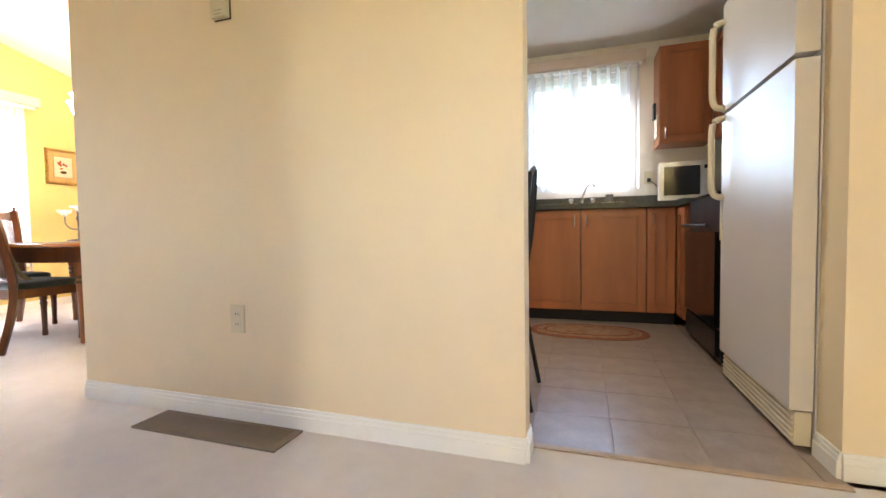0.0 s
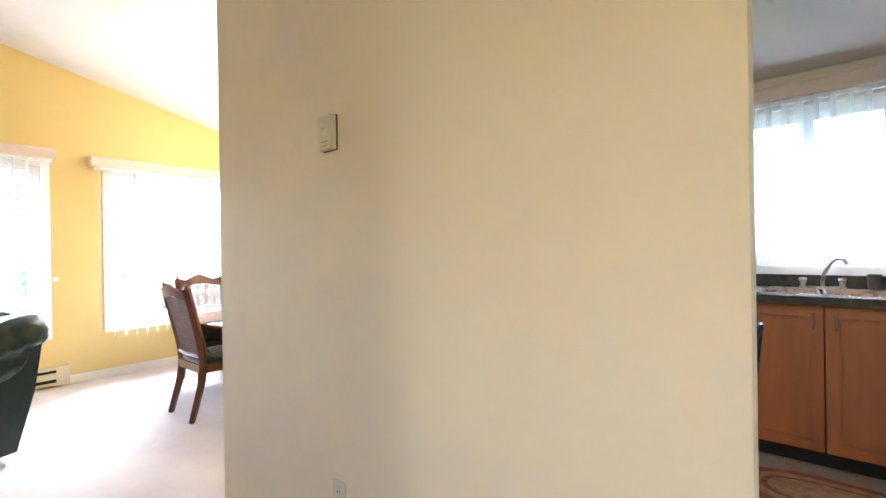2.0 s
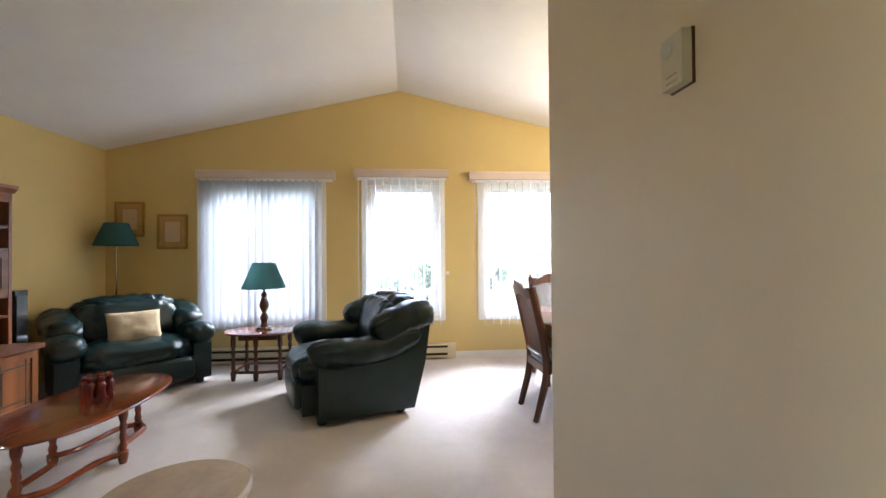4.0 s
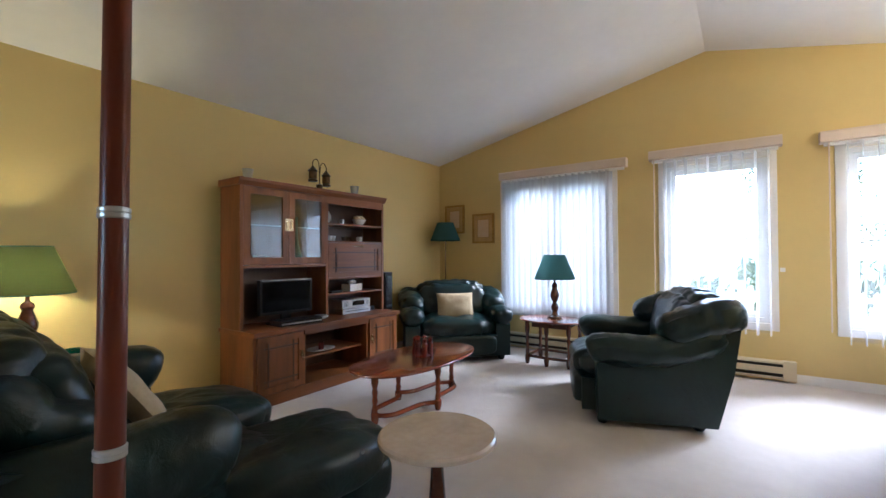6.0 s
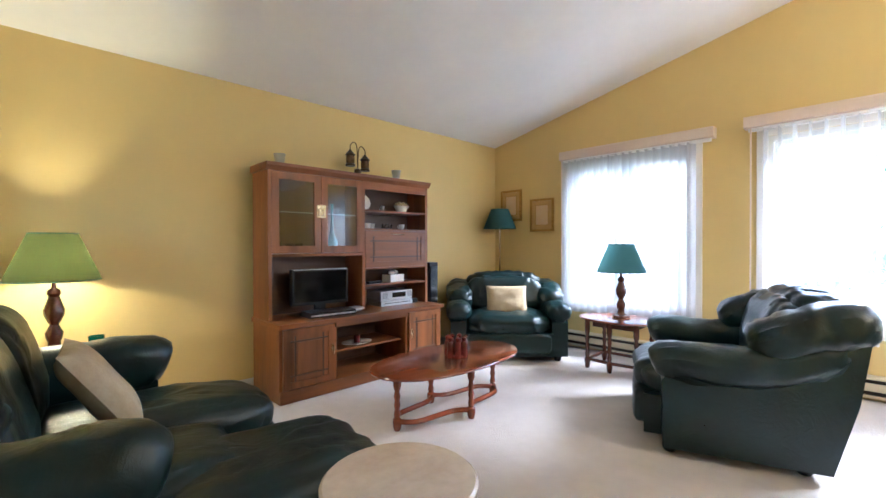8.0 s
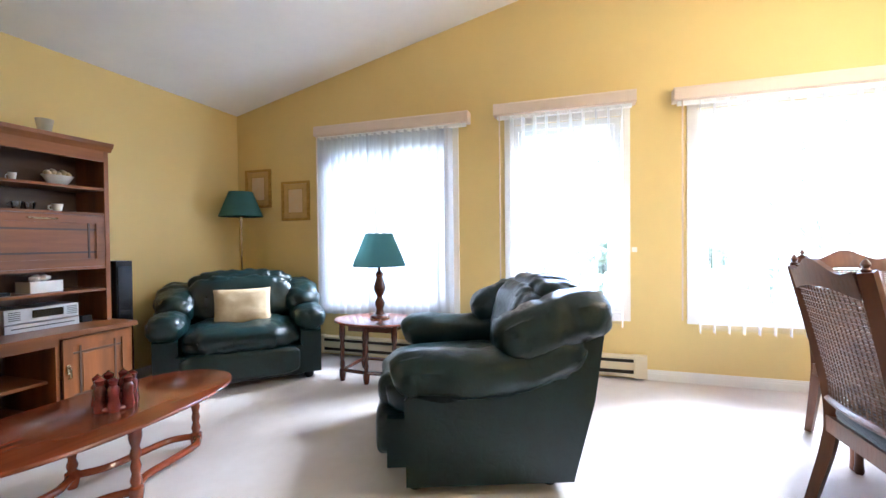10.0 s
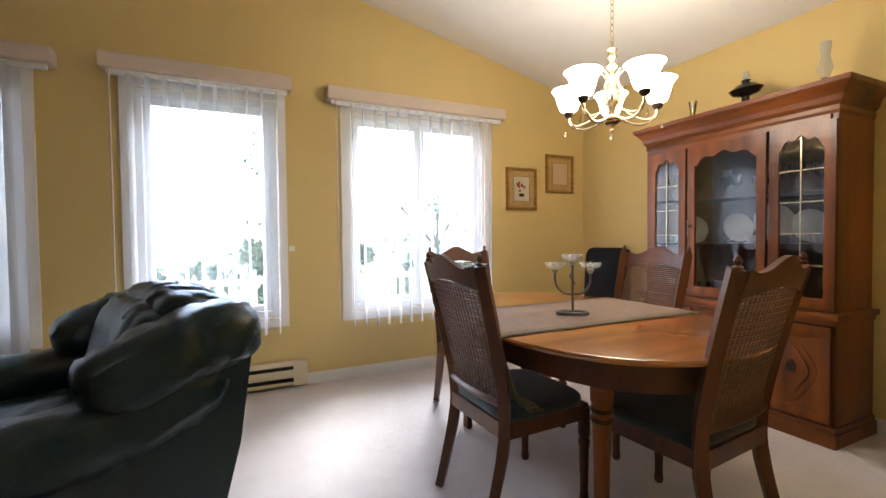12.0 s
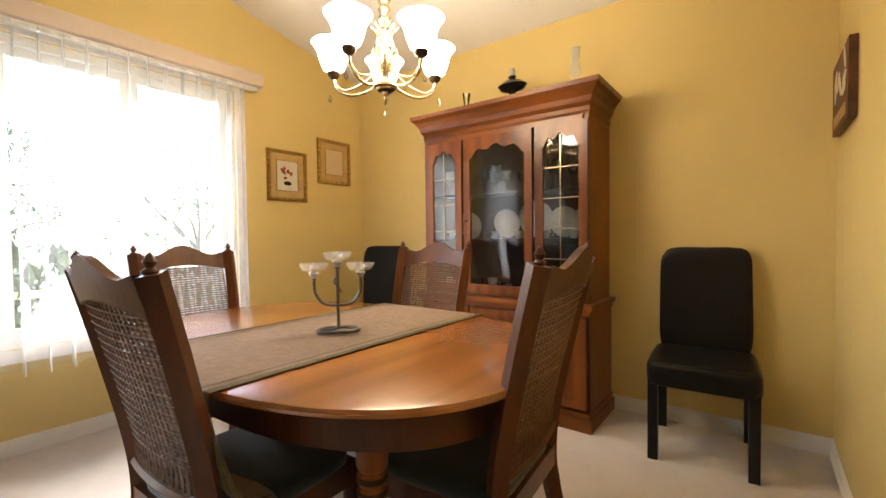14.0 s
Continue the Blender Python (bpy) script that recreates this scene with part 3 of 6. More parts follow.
def blind(y0, y1, x, z0, z1, tilt, gather, label, cloth=VANE, top=2.35, sway=5, inset=(0.05, 0.05)):
    """Vertical vanes of sheer cloth on a track, under a boxed valance."""
    t = thing("vertical_blind", x, (y0 + y1) / 2, 0, 0, label, "blind", "window blinds")
    half = (y1 - y0) / 2
    bm = bmesh.new()
    prism(bm, [(0.0, top - 0.10), (0.115, top - 0.10), (0.122, top - 0.093), (0.122, top - 0.015), (0.115, top), (0.0, top)], -half, half, "y")
    part("valance", bm, VALANCE, t, "beige boxed valance", smooth=False, bevel=0.004)
    part("track", one_box(0.045, 0.085, -half + 0.03, half - 0.03, top - 0.13, top - 0.102), VINYL, t, smooth=False)
    # one vane, shared by all places on the track
    bm = bmesh.new()
    n = 5
    for i in range(n + 1):
        u = -0.045 + 0.09 * i / n
        d = 0.010 * math.cos(u / 0.045 * math.pi / 2)
        bm.verts.new((d, u, z1))
        bm.verts.new((d, u, z0))
    bm.verts.ensure_lookup_table()
    for i in range(n):
        bm.faces.new([bm.verts[k] for k in (2 * i, 2 * i + 1, 2 * i + 3, 2 * i + 2)])
    vane = mesh("vane", bm, cloth, True)
    lo, hi = -half + inset[0], half - inset[1]
    count = int((hi - lo) / gather)
    rng = random.Random(int(y0 * 100) + 7)
    for i in range(count + 1):
        v = new("vane", vane)
        v.parent = t
        v.matrix_basis = pose(0.065, lo + 0.01 + (hi - lo - 0.02) * i / count, 0, 0, 0, tilt + rng.uniform(-sway, sway))
    # sheer face cloth in soft folds
    bm = bmesh.new()
    steps, rows = 160, 6
    grid = []
    for j in range(rows + 1):
        z = z1 + (z0 + 0.03 - z1) * j / rows
        row = []
        for i in range(steps + 1):
            y = lo + (hi - lo) * i / steps
            fold = math.sin(2 * math.pi * y / 0.085) * (0.010 + 0.004 * noise.noise(Vector((y * 4, j * 0.3, y0))))
            row.append(bm.verts.new((0.088 + fold, y, z)))
        grid.append(row)
    for a, b in zip(grid, grid[1:]):
        for i in range(steps):
            bm.faces.new((a[i], a[i + 1], b[i + 1], b[i]))
    part("sheer_cloth", bm, SHEER, t, "sheer white pleated cloth")
    part("wand", tube(bmesh.new(), [(0.095, lo * 0.35 - half * 0.65, top - 0.10), (0.09, lo * 0.35 - half * 0.65, z0 + 0.10)], 0.006, 8), VALANCE, t, "thin beige control wand")
    return t


for i, (a, b) in enumerate(WINDOWS):
    window(f"window_{i + 1}", a, b, WZ0, WZ1, WX, 1 if i == 1 else 2, "white vinyl living room window")
blind(-1.435, 0.188, WX, 0.44, 2.235, 40, 0.080, "white vertical blind drawn closed behind sheer cloth", VANE_CLOSED, sway=6, inset=(0.05, 0.19))
blind(0.423, 1.590, WX, 0.44, 2.255, 80, 0.10, "white sheer vertical blind with vanes turned open", top=2.375, inset=(0.145, 0.10))
blind(1.860, 3.486, WX, 0.42, 2.235, 80, 0.10, "white sheer vertical blind with vanes turned open", inset=(0.175, 0.13))
w = window("window_4", 0, KW[1] - KW[0], KW[2], KW[3], 0, 2, "white vinyl kitchen window")
w.matrix_world = pose(KW[0], KY, 0, 0, 0, -90) @ pose(0, 0, 0)
kb = blind(0.0, 1.24, 0, 1.17, 2.325, 70, 0.085, "white sheer vertical blind over the kitchen sink", top=2.44)
kb.matrix_world = pose((KW[0] + KW[1]) / 2 + 0.01, KY, 0, 0, 0, -90)
w = window("window_5", HALLWIN[0], HALLWIN[1], HALLWIN[2], HALLWIN[3], 0, 1, "white vinyl hall window")
w.matrix_world = pose(EAST, HALLWIN[0] + HALLWIN[1], 0, 0, 0, 180)

# lamps on the ceilings of the hall and kitchen
def ceiling_lamp(x, y, z, power, label):
    t = thing("ceiling_lamp", x, y, z, 0, label, "lamp", "dome ceiling lamps")
    part("pan", lathe(bmesh.new(), [(0.15, 0.0), (0.15, -0.015), (0.13, -0.02)], 28), WHITE, t)
    part("dome", lathe(bmesh.new(), [(0.13, -0.02), (0.12, -0.06), (0.07, -0.09), (0, -0.10)], 28), DOME, t, "lit frosted glass dome")
    lamp("ceiling_lamp_light", "AREA", power, (1.0, 0.92, 0.80), pose(x, y, z - 0.11), 0.24)


ceiling_lamp(-0.55, 2.75, 2.715, KITCHEN_LAMP, "lit white dome lamp on the kitchen ceiling")
ceiling_lamp(0.60, -2.2, vault(-2.2) + 0.03, HALL_LAMP, "lit white dome lamp on the hall ceiling")

# ---- outside ----
bm = bmesh.new()
bmesh.ops.create_grid(bm, x_segments=40, y_segments=40, size=600)
g = solid("ground", bm, LAWN, "green lawn reaching into the distance", "ground")
g.location.z = -0.55

# ---- living room ----
def leather_seat(name, width, seats, x, y, turn, label, category, depth=0.94, back_z=0.92, arm_front=(0.0, 0.0), wing_z=0.0, pad=0.15, fold=1.0, wing=1.0, rise=0.085, reach=(0.0, 0.0), sweep=1.0, low=0.0, tee=False, tuck=0.10, arm_drop=0.115, arm_back=0.0, drape=True):
    """An overstuffed leather seat facing -y: panels, rolled arms, seat and back pads, wings and feet."""
    t = thing(name, x, y, 0, turn, label, category, "green leather suite")
    hw, fr, bk = width / 2, -depth / 2, depth / 2
    up = back_z - 0.92
    for s in (-1, 1):
        af = fr + 0.16 + arm_front[s > 0]
        side = [(af, 0.05), (bk - 0.13, 0.05), (bk - 0.03, 0.42), (bk + 0.02, 0.72 + up if drape else 0.76), (bk - 0.18, 0.68 + up if drape else 0.68), (bk - 0.34, 0.52 + rise), (af + 0.05, 0.42 + rise), (af - 0.005, 0.36 + rise)]
        bm = bmesh.new()
        prism(bm, side, s * hw - s * 0.17, s * hw)
        part("side_panel", bm, LEATHER, t, bevel=0.03)
        bm = bmesh.new()
        roll(bm, [(af - 0.06, 0.43 + rise), (af + 0.06, 0.465 + rise), (af + (bk - 0.2 - af) * 0.55, 0.455 + rise), (bk - 0.22, 0.455 + rise + 0.075 * sweep), (bk - 0.06 + arm_back, 0.46 + rise + 0.16 * sweep)], 0.14, arm_drop, s * (hw - 0.085), 0.004 + 0.009 * fold, 3 + s)
        part("arm_roll", bm, LEATHER, t)
        # gathered leather hanging from the arm over the outer panel
        if drape:
            bm = bmesh.new()
            span = bk - 0.05 - af
            line = [Vector((0, af + span * k / 20, 0.40 + rise - 0.055 * math.sin(min(1.0, k / 9) * math.pi) + 0.27 * (k / 20) ** 2.6)) for k in range(21)]
            cols = []
            for k, q in enumerate(line):
                top = 0.46 + rise + 0.26 * (k / 20) ** 2.6
                col = []
                for j in range(6):
                    v = j / 5
                    out = 0.026 * math.sin(math.pi * (0.12 + 0.80 * v)) * (1 - 0.25 * (k / 20)) + 0.004 * fold * noise.noise(Vector((q.y * 14, v * 3, s + depth)))
                    col.append(bm.verts.new((s * (hw - 0.012 + out), q.y, q.z - 0.01 + (top - q.z + 0.01) * v)))
                cols.append(col)
            for c0, c1 in zip(cols, cols[1:]):
                for j in range(5):
                    bm.faces.new((c0[j], c1[j], c1[j + 1], c0[j + 1]))
            bmesh.ops.solidify(bm, geom=bm.faces[:], thickness=-0.01)
            part("arm_drape", bm, LEATHER, t)
        bm = bmesh.new()
        roll(bm, [(bk + 0.07, 0.785 + up * 0.6 + wing_z), (bk - 0.10, 0.765 + up * 0.7 + wing_z), (bk - 0.28 * wing, 0.715 + up * 0.5 + wing_z), (bk - 0.48 * wing, 0.64 + up * 0.5 + wing_z)], 0.165, pad * 0.85, s * (hw - tuck), 0.001 + 0.016 * fold, 12 + s)
        part("wing_pad", bm, LEATHER, t)
    bm = bmesh.new()
    prism(bm, [(bk - 0.20, 0.05), (bk - 0.14, 0.05), (bk - 0.01, 0.62), (bk + 0.01, 0.76 + up), (bk - 0.13, 0.76 + up)], -hw + 0.15, hw - 0.15)
    part("rear_panel", bm, LEATHER, t, bevel=0.03)
    part("seat_base", one_box(-hw + 0.16, hw - 0.16, fr + 0.10, bk - 0.12, 0.06, 0.30), LEATHER, t, bevel=0.02)
    sw, bw = (width - 0.36) / seats, (width - 0.34) / seats
    for i in range(seats):
        cx = -width / 2 + 0.18 + sw * (i + 0.5)
        bx = (i + 0.5 - seats / 2) * bw
        bm = bmesh.new()
        out = reach[i]
        length = depth - 0.29 + out
        cushion(bm, (cx, fr + 0.03 - out + length / 2, 0.395 - low), (sw * 1.02, length, 0.25), rot(3, 0, 0), 0.52, 0.014, 5, i, pleat=0.014 * fold)
        part("seat_cushion", bm, LEATHER, t)
        bm = bmesh.new()
        cushion(bm, (cx, fr + 0.13 - out, 0.20 - low), (sw, 0.20, 0.24), None, 0.34, 0.006, 0, i + 5)
        part("footrest_panel", bm, LEATHER, t)
        bm = bmesh.new()
        cushion(bm, (bx, bk - 0.24, 0.65 + up / 2), (bw * 1.02, 0.28, 0.44 + up), rot(-15, 0, 0), 0.55, 0.006 + 0.008 * fold, 6, i + 2, pleat=0.014 * fold)
        part("back_cushion", bm, LEATHER, t)
        bm = bmesh.new()
        cushion(bm, (bx, bk - 0.10, back_z - 0.12), (bw * 1.0, 0.32, 0.24), rot(-10, 0, 0), 0.66, 0.005 + 0.007 * fold, 7, i + 8, pleat=0.016 * fold)
        part("head_roll", bm, LEATHER, t)
    if tee:
        # the seat pad that wraps forward of the short arm
        near, far = fr - 0.24, fr + 0.14 + arm_front[0]
        bm = bmesh.new()
        cushion(bm, (-hw + 0.30, (near + far) / 2, 0.295), (0.66, far - near, 0.27), rot(2, 0, 0), 0.50, 0.012, 5, 4, pleat=0.012)
        part("seat_cushion", bm, LEATHER, t)
        bm = bmesh.new()
        cushion(bm, (-hw + 0.30, near + 0.17, 0.16), (0.60, 0.26, 0.26), None, 0.40, 0.006, 0, 9)
        part("footrest_panel", bm, LEATHER, t)
    for fx, fy in ((-hw + 0.1, fr + 0.20 + arm_front[0]), (hw - 0.1, fr + 0.20 + arm_front[1]), (-hw + 0.1, bk - 0.16), (hw - 0.1, bk - 0.22)):
        bm = bmesh.new()
        lathe(bm, [(0.03, 0), (0.04, 0.02), (0.04, 0.055)], 12, fx, fy)
        part("foot", bm, BLACK, t)
    return t


def throw_pillow(x, y, z, tilt, turn, size, label):
    t = thing("throw_pillow", x, y, z, turn, label, "pillow", "beige throw pillows")
    bm = bmesh.new()
    nu = 20
    w, h, d = size
    for s in (-1, 1):
        grid = []
        for j in range(nu + 1):
            row = []
            for i in range(nu + 1):
                u, v = i / nu * 2 - 1, j / nu * 2 - 1
                b = max(0.0, (1 - u ** 4) * (1 - v ** 4)) ** 0.6
                pin = 1 - 0.05 * (1 - abs(u) ** 2) * abs(v) - 0.0
                q = Vector((u * w / 2 * (1 - 0.05 * (1 - v * v)), s * d / 2 * b * (1 + 0.15 * noise.noise(Vector((u * 2, v * 2, s)))), v * h / 2 * pin))
                row.append(bm.verts.new(rot(tilt, 0, 0) @ (q + Vector((0, 0, h / 2)))))
            grid.append(row)
        for a, b2 in zip(grid, grid[1:]):
            for i in range(nu):
                bm.faces.new((a[i], a[i + 1], b2[i + 1], b2[i]))
    bmesh.ops.remove_doubles(bm, verts=bm.verts, dist=0.0005)
    part("pillow_body", bm, CUSHION, t)
    return t


leather_seat("armchair", 1.16, 1, -4.353, 0.53, 20.5, "dark green leather armchair with puffy arms by the window", "armchair", depth=1.10, back_z=0.97, arm_front=(0.04, 0.04))
leather_seat("armchair", 1.24, 1, -4.93, -1.67, 133, "dark green leather armchair set across the room corner", "armchair", wing_z=-0.075, rise=0.05)
throw_pillow(-4.87, -1.605, 0.45, -20, 134, (0.46, 0.34, 0.14), "square beige throw pillow leaning in the corner armchair")
leather_seat("sofa", 1.58, 2, -1.33, -0.96, -94, "dark green leather loveseat against the pass-through wall", "sofa", depth=1.28, back_z=1.02, arm_front=(0.47, 0.28), wing_z=-0.01, pad=0.125, fold=0.6, wing=0.72, reach=(-0.22, 0.08), rise=0.105, sweep=0.15, low=0.045, tee=True, tuck=0.26, arm_drop=0.155, arm_back=0.16, drape=False)
throw_pillow(-1.40, -1.00, 0.44, -34, -96, (0.44, 0.46, 0.13), "patterned beige throw pillow leaning on the sofa")

# wall unit
X0, X1, XM = -2.43, -4.15, -3.335
FU, FB = -2.13, -1.91
unit = thing("wall_unit", 0, 0, 0, 0, "honey oak wall unit with glass doors and open shelves", "wall unit")


def oak(name, x0, x1, y0, y1, z0, z1, m=OAK, parent=None, bevel=0.004, label=""):
    return part(name, one_box(min(x0, x1), max(x0, x1), y0, y1, z0, z1), m, parent or unit, label, smooth=False, bevel=bevel)


BACK = SY + 0.07
for a in (X0, X1 + 0.03):
    oak("side_panel", a - 0.03, a, BACK, FU, 0.62, 1.84)
    oak("base_side", a - 0.03, a, BACK, FB - 0.02, 0.06, 0.585)
oak("middle_panel", XM - 0.015, XM + 0.015, BACK, FU, 0.62, 1.84)
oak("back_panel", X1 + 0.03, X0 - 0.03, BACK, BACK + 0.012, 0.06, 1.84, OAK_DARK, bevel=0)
bm = bmesh.new()
prism(bm, [(BACK, 1.84), (FU, 1.84), (FU + 0.012, 1.855), (FU + 0.03, 1.875), (FU + 0.035, 1.90), (BACK, 1.90)], X1 - 0.02, X0 + 0.02)
part("cornice", bm, OAK_H, unit, smooth=False, bevel=0.003)
oak("worktop", X1 - 0.015, X0 + 0.015, BACK, FB + 0.02, 0.585, 0.62, OAK_H, bevel=0.008)
oak("plinth", X1, X0, BACK, FB - 0.005, 0.0, 0.07, OAK_H)
oak("base_rail", X1, X0, FB - 0.02, FB, 0.07, 0.10, OAK_H)
oak("tv_shelf", XM, X0 - 0.03, BACK + 0.012, FU, 1.135, 1.16, OAK_H)
oak("base_divider", -2.925, -2.905, BACK + 0.012, FB - 0.02, 0.07, 0.585)
oak("base_divider", -3.70, -3.68, BACK + 0.012, FB - 0.02, 0.07, 0.585)
oak("base_floor", X1 + 0.03, X0 - 0.03, BACK + 0.012, FB - 0.02, 0.08, 0.10, OAK_H)
oak("base_shelf", -3.68, -2.925, BACK + 0.012, FB - 0.10, 0.30, 0.318, OAK_H)
oak("base_top_rail", -3.69, -2.91, FB - 0.02, FB, 0.54, 0.585, OAK_H)
for z in (1.375, 1.555, 0.835):
    oak("shelf", X1 + 0.03, XM - 0.015, BACK + 0.012, FU - 0.005, z, z + 0.018, OAK_H)
oak("shelf", X1 + 0.03, XM - 0.015, BACK + 0.012, FU - 0.005, 0.995, 1.013, OAK_H)
oak("top_rail", X1 + 0.03, XM - 0.015, FU - 0.02, FU, 1.765, 1.84, OAK_H)


def panel_door(parent, x0, x1, z0, z1, y, m, rails, name="door"):
    """A framed door facing +y with a raised middle and thin applied strips."""
    bm = bmesh.new()
    ring_panel(bm, x0, x1, z0, z1, y - 0.02, y, 0.055)
    d = part(name, bm, m, parent, smooth=False, bevel=0.004)
    part("door_panel", one_box(x0 + 0.055, x1 - 0.055, y - 0.016, y - 0.010, z0 + 0.055, z1 - 0.055), m, d, smooth=False)
    inset = 0.045
    a, b, c, e = x0 + 0.055 + inset, x1 - 0.055 - inset, z0 + 0.055 + inset, z1 - 0.055 - inset
    part("raised_field", one_box(a + 0.012, b - 0.012, y - 0.012, y - 0.003, c + 0.012, e - 0.012), m, d, smooth=False, bevel=0.006)
    for zz in (c, e)[:rails]:
        part("strip", one_box(x0 + 0.056, x1 - 0.056, y - 0.012, y - 0.004, zz - 0.006, zz + 0.006), OAK_DARK, d, smooth=False)
    for xx in (a, b):
        part("strip", one_box(xx - 0.006, xx + 0.006, y - 0.012, y - 0.0045, z0 + 0.056, z1 - 0.056), OAK_DARK, d, smooth=False)
    return d


def drop_handle(parent, x, z, y):
    bm = bmesh.new()
    box(bm, x - 0.010, x + 0.010, y, y + 0.006, z - 0.03, z + 0.03)
    tube(bm, [(x, y + 0.006, z + 0.015), (x, y + 0.025, z + 0.01), (x, y + 0.025, z - 0.05), (x, y + 0.010, z - 0.055)], 0.006)
    part("handle", bm, BRASS, parent, "brass drop handle")


d = panel_door(unit, -2.895, -2.455, 0.105, 0.575, FB, OAK, 2)
drop_handle(d, -2.875, 0.38, FB)
d = panel_door(unit, -4.125, -3.71, 0.105, 0.575, FB, OAK, 2)
drop_handle(d, -3.735, 0.38, FB)
d = panel_door(unit, X1 + 0.035, XM - 0.02, 1.015, 1.372, FU, OAK_H, 2, "drop_front")
bm = bmesh.new()
tube(bm, curve([(-3.82, FU, 1.345), (-3.80, FU + 0.02, 1.34), (-3.68, FU + 0.02, 1.34), (-3.66, FU, 1.345)]), 0.006)
part("handle", bm, BRASS, d, "brass bow handle")
for a, b, hx in ((-2.895, -2.462, -2.875), (-3.325, -2.90, -2.92)):
    bm = bmesh.new()
    ring_panel(bm, a, b, 1.165, 1.835, FU - 0.02, FU, 0.062)
    d = part("glass_door", bm, OAK, unit, smooth=False, bevel=0.005)
    part("pane", one_box(a + 0.062, b - 0.062, FU - 0.013, FU - 0.009, 1.227, 1.773), CABINET_GLASS, d, smooth=False)
    bm = bmesh.new()
    box(bm, hx - 0.02, hx + 0.02, FU, FU + 0.006, 1.47, 1.58)
    tube(bm, [(hx, FU + 0.006, 1.55), (hx, FU + 0.022, 1.545), (hx, FU + 0.022, 1.49), (hx, FU + 0.006, 1.485)], 0.006)
    part("handle", bm, BRASS, d, "brass plate handle")
part("glass_shelf", one_box(XM + 0.015, X0 - 0.03, BACK + 0.012, FU - 0.03, 1.505, 1.512), CABINET_GLASS, unit, smooth=False)
part("shelf_edge", one_box(XM + 0.016, X0 - 0.031, FU - 0.0295, FU - 0.027, 1.504, 1.513), FROST, unit, "frosted glass shelf edge", smooth=False)

# things in and on the wall unit
tv = thing("television", -2.94, -2.24, 0.62, -4, "small black flat television in the wall unit niche", "television")
part("cabinet_body", one_box(-0.265, 0.265, -0.03, 0.025, 0.085, 0.40), BLACK, tv, smooth=False, bevel=0.01)
part("screen", one_box(-0.245, 0.245, 0.026, 0.029, 0.11, 0.38), SCREEN, tv, smooth=False)
part("trim_line", one_box(-0.25, 0.25, 0.025, 0.030, 0.392, 0.398), SILVER, tv, smooth=False)
part("neck", one_box(-0.05, 0.05, -0.01, 0.01, 0.015, 0.1), BLACK, tv, smooth=False)
bm = lathe(bmesh.new(), [(0.16, 0), (0.165, 0.008), (0.15, 0.016)], 32, 0, 0, 1.2, 0.6)
part("foot", bm, BLACK, tv)
dvd = thing("disc_player", -2.93, -2.06, 0.62, -4, "flat black disc player under the television", "player")
part("case", one_box(-0.21, 0.21, -0.09, 0.09, 0.004, 0.05), BLACK, dvd, smooth=False, bevel=0.006)
part("front_strip", one_box(-0.20, 0.20, 0.0905, 0.094, 0.018, 0.03), SILVER, dvd, smooth=False)
ph = thing("telephone", -3.20, -2.10, 0.62, 20, "grey cordless telephone base on the wall unit", "telephone")
bm = bmesh.new()
cushion(bm, (0, 0, 0.025), (0.24, 0.15, 0.05), None, 0.8, 0.001, nu=24, nv=12)
part("base", bm, SILVER, ph)
st = thing("stereo", -3.74, -2.26, 0.62, 0, "silver compact stereo on the wall unit", "stereo")
part("case", one_box(-0.20, 0.20, -0.12, 0.12, 0.062, 0.15), SILVER, st, smooth=False, bevel=0.008)
part("lower_case", one_box(-0.20, 0.20, -0.12, 0.125, 0.005, 0.055), SILVER, st, smooth=False, bevel=0.006)
part("display", one_box(-0.11, 0.06, 0.121, 0.124, 0.085, 0.135), SCREEN, st, smooth=False)
part("disc_slot", one_box(-0.17, 0.17, 0.126, 0.128, 0.028, 0.034), BLACK, st, smooth=False)
for hx in (-0.16, 0.15):
    bm = bmesh.new()
    for k in range(5):
        box(bm, hx - 0.03, hx + 0.03, 0.121, 0.123, 0.082 + k * 0.012, 0.088 + k * 0.012)
    part("speaker_grille", bm, IRON, st, smooth=False)
bx = thing("tissue_box", -3.80, -2.28, 0.853, 8, "small white box with pulled tissue", "tissue box")
part("box_body", one_box(-0.10, 0.10, -0.06, 0.06, 0, 0.075), CHINA, bx, smooth=False, bevel=0.005)
bm = bmesh.new()
cushion(bm, (0, 0, 0.095), (0.13, 0.07, 0.06), None, 0.9, 0.012, 3, 4, 24, 12)
part("tissue", bm, CHINA, bx)
rc = thing("remote_control", -3.52, -2.22, 0.853, 10, "black remote control on a shelf", "remote")
part("body", one_box(-0.09, 0.09, -0.022, 0.022, 0, 0.02), BLACK, rc, smooth=False, bevel=0.006)
dk = thing("small_clock", -4.02, -2.20, 0.62, 0, "tiny dark clock on the wall unit", "clock")
part("body", one_box(-0.03, 0.03, -0.02, 0.02, 0, 0.045), BLACK, dk, smooth=False, bevel=0.006)


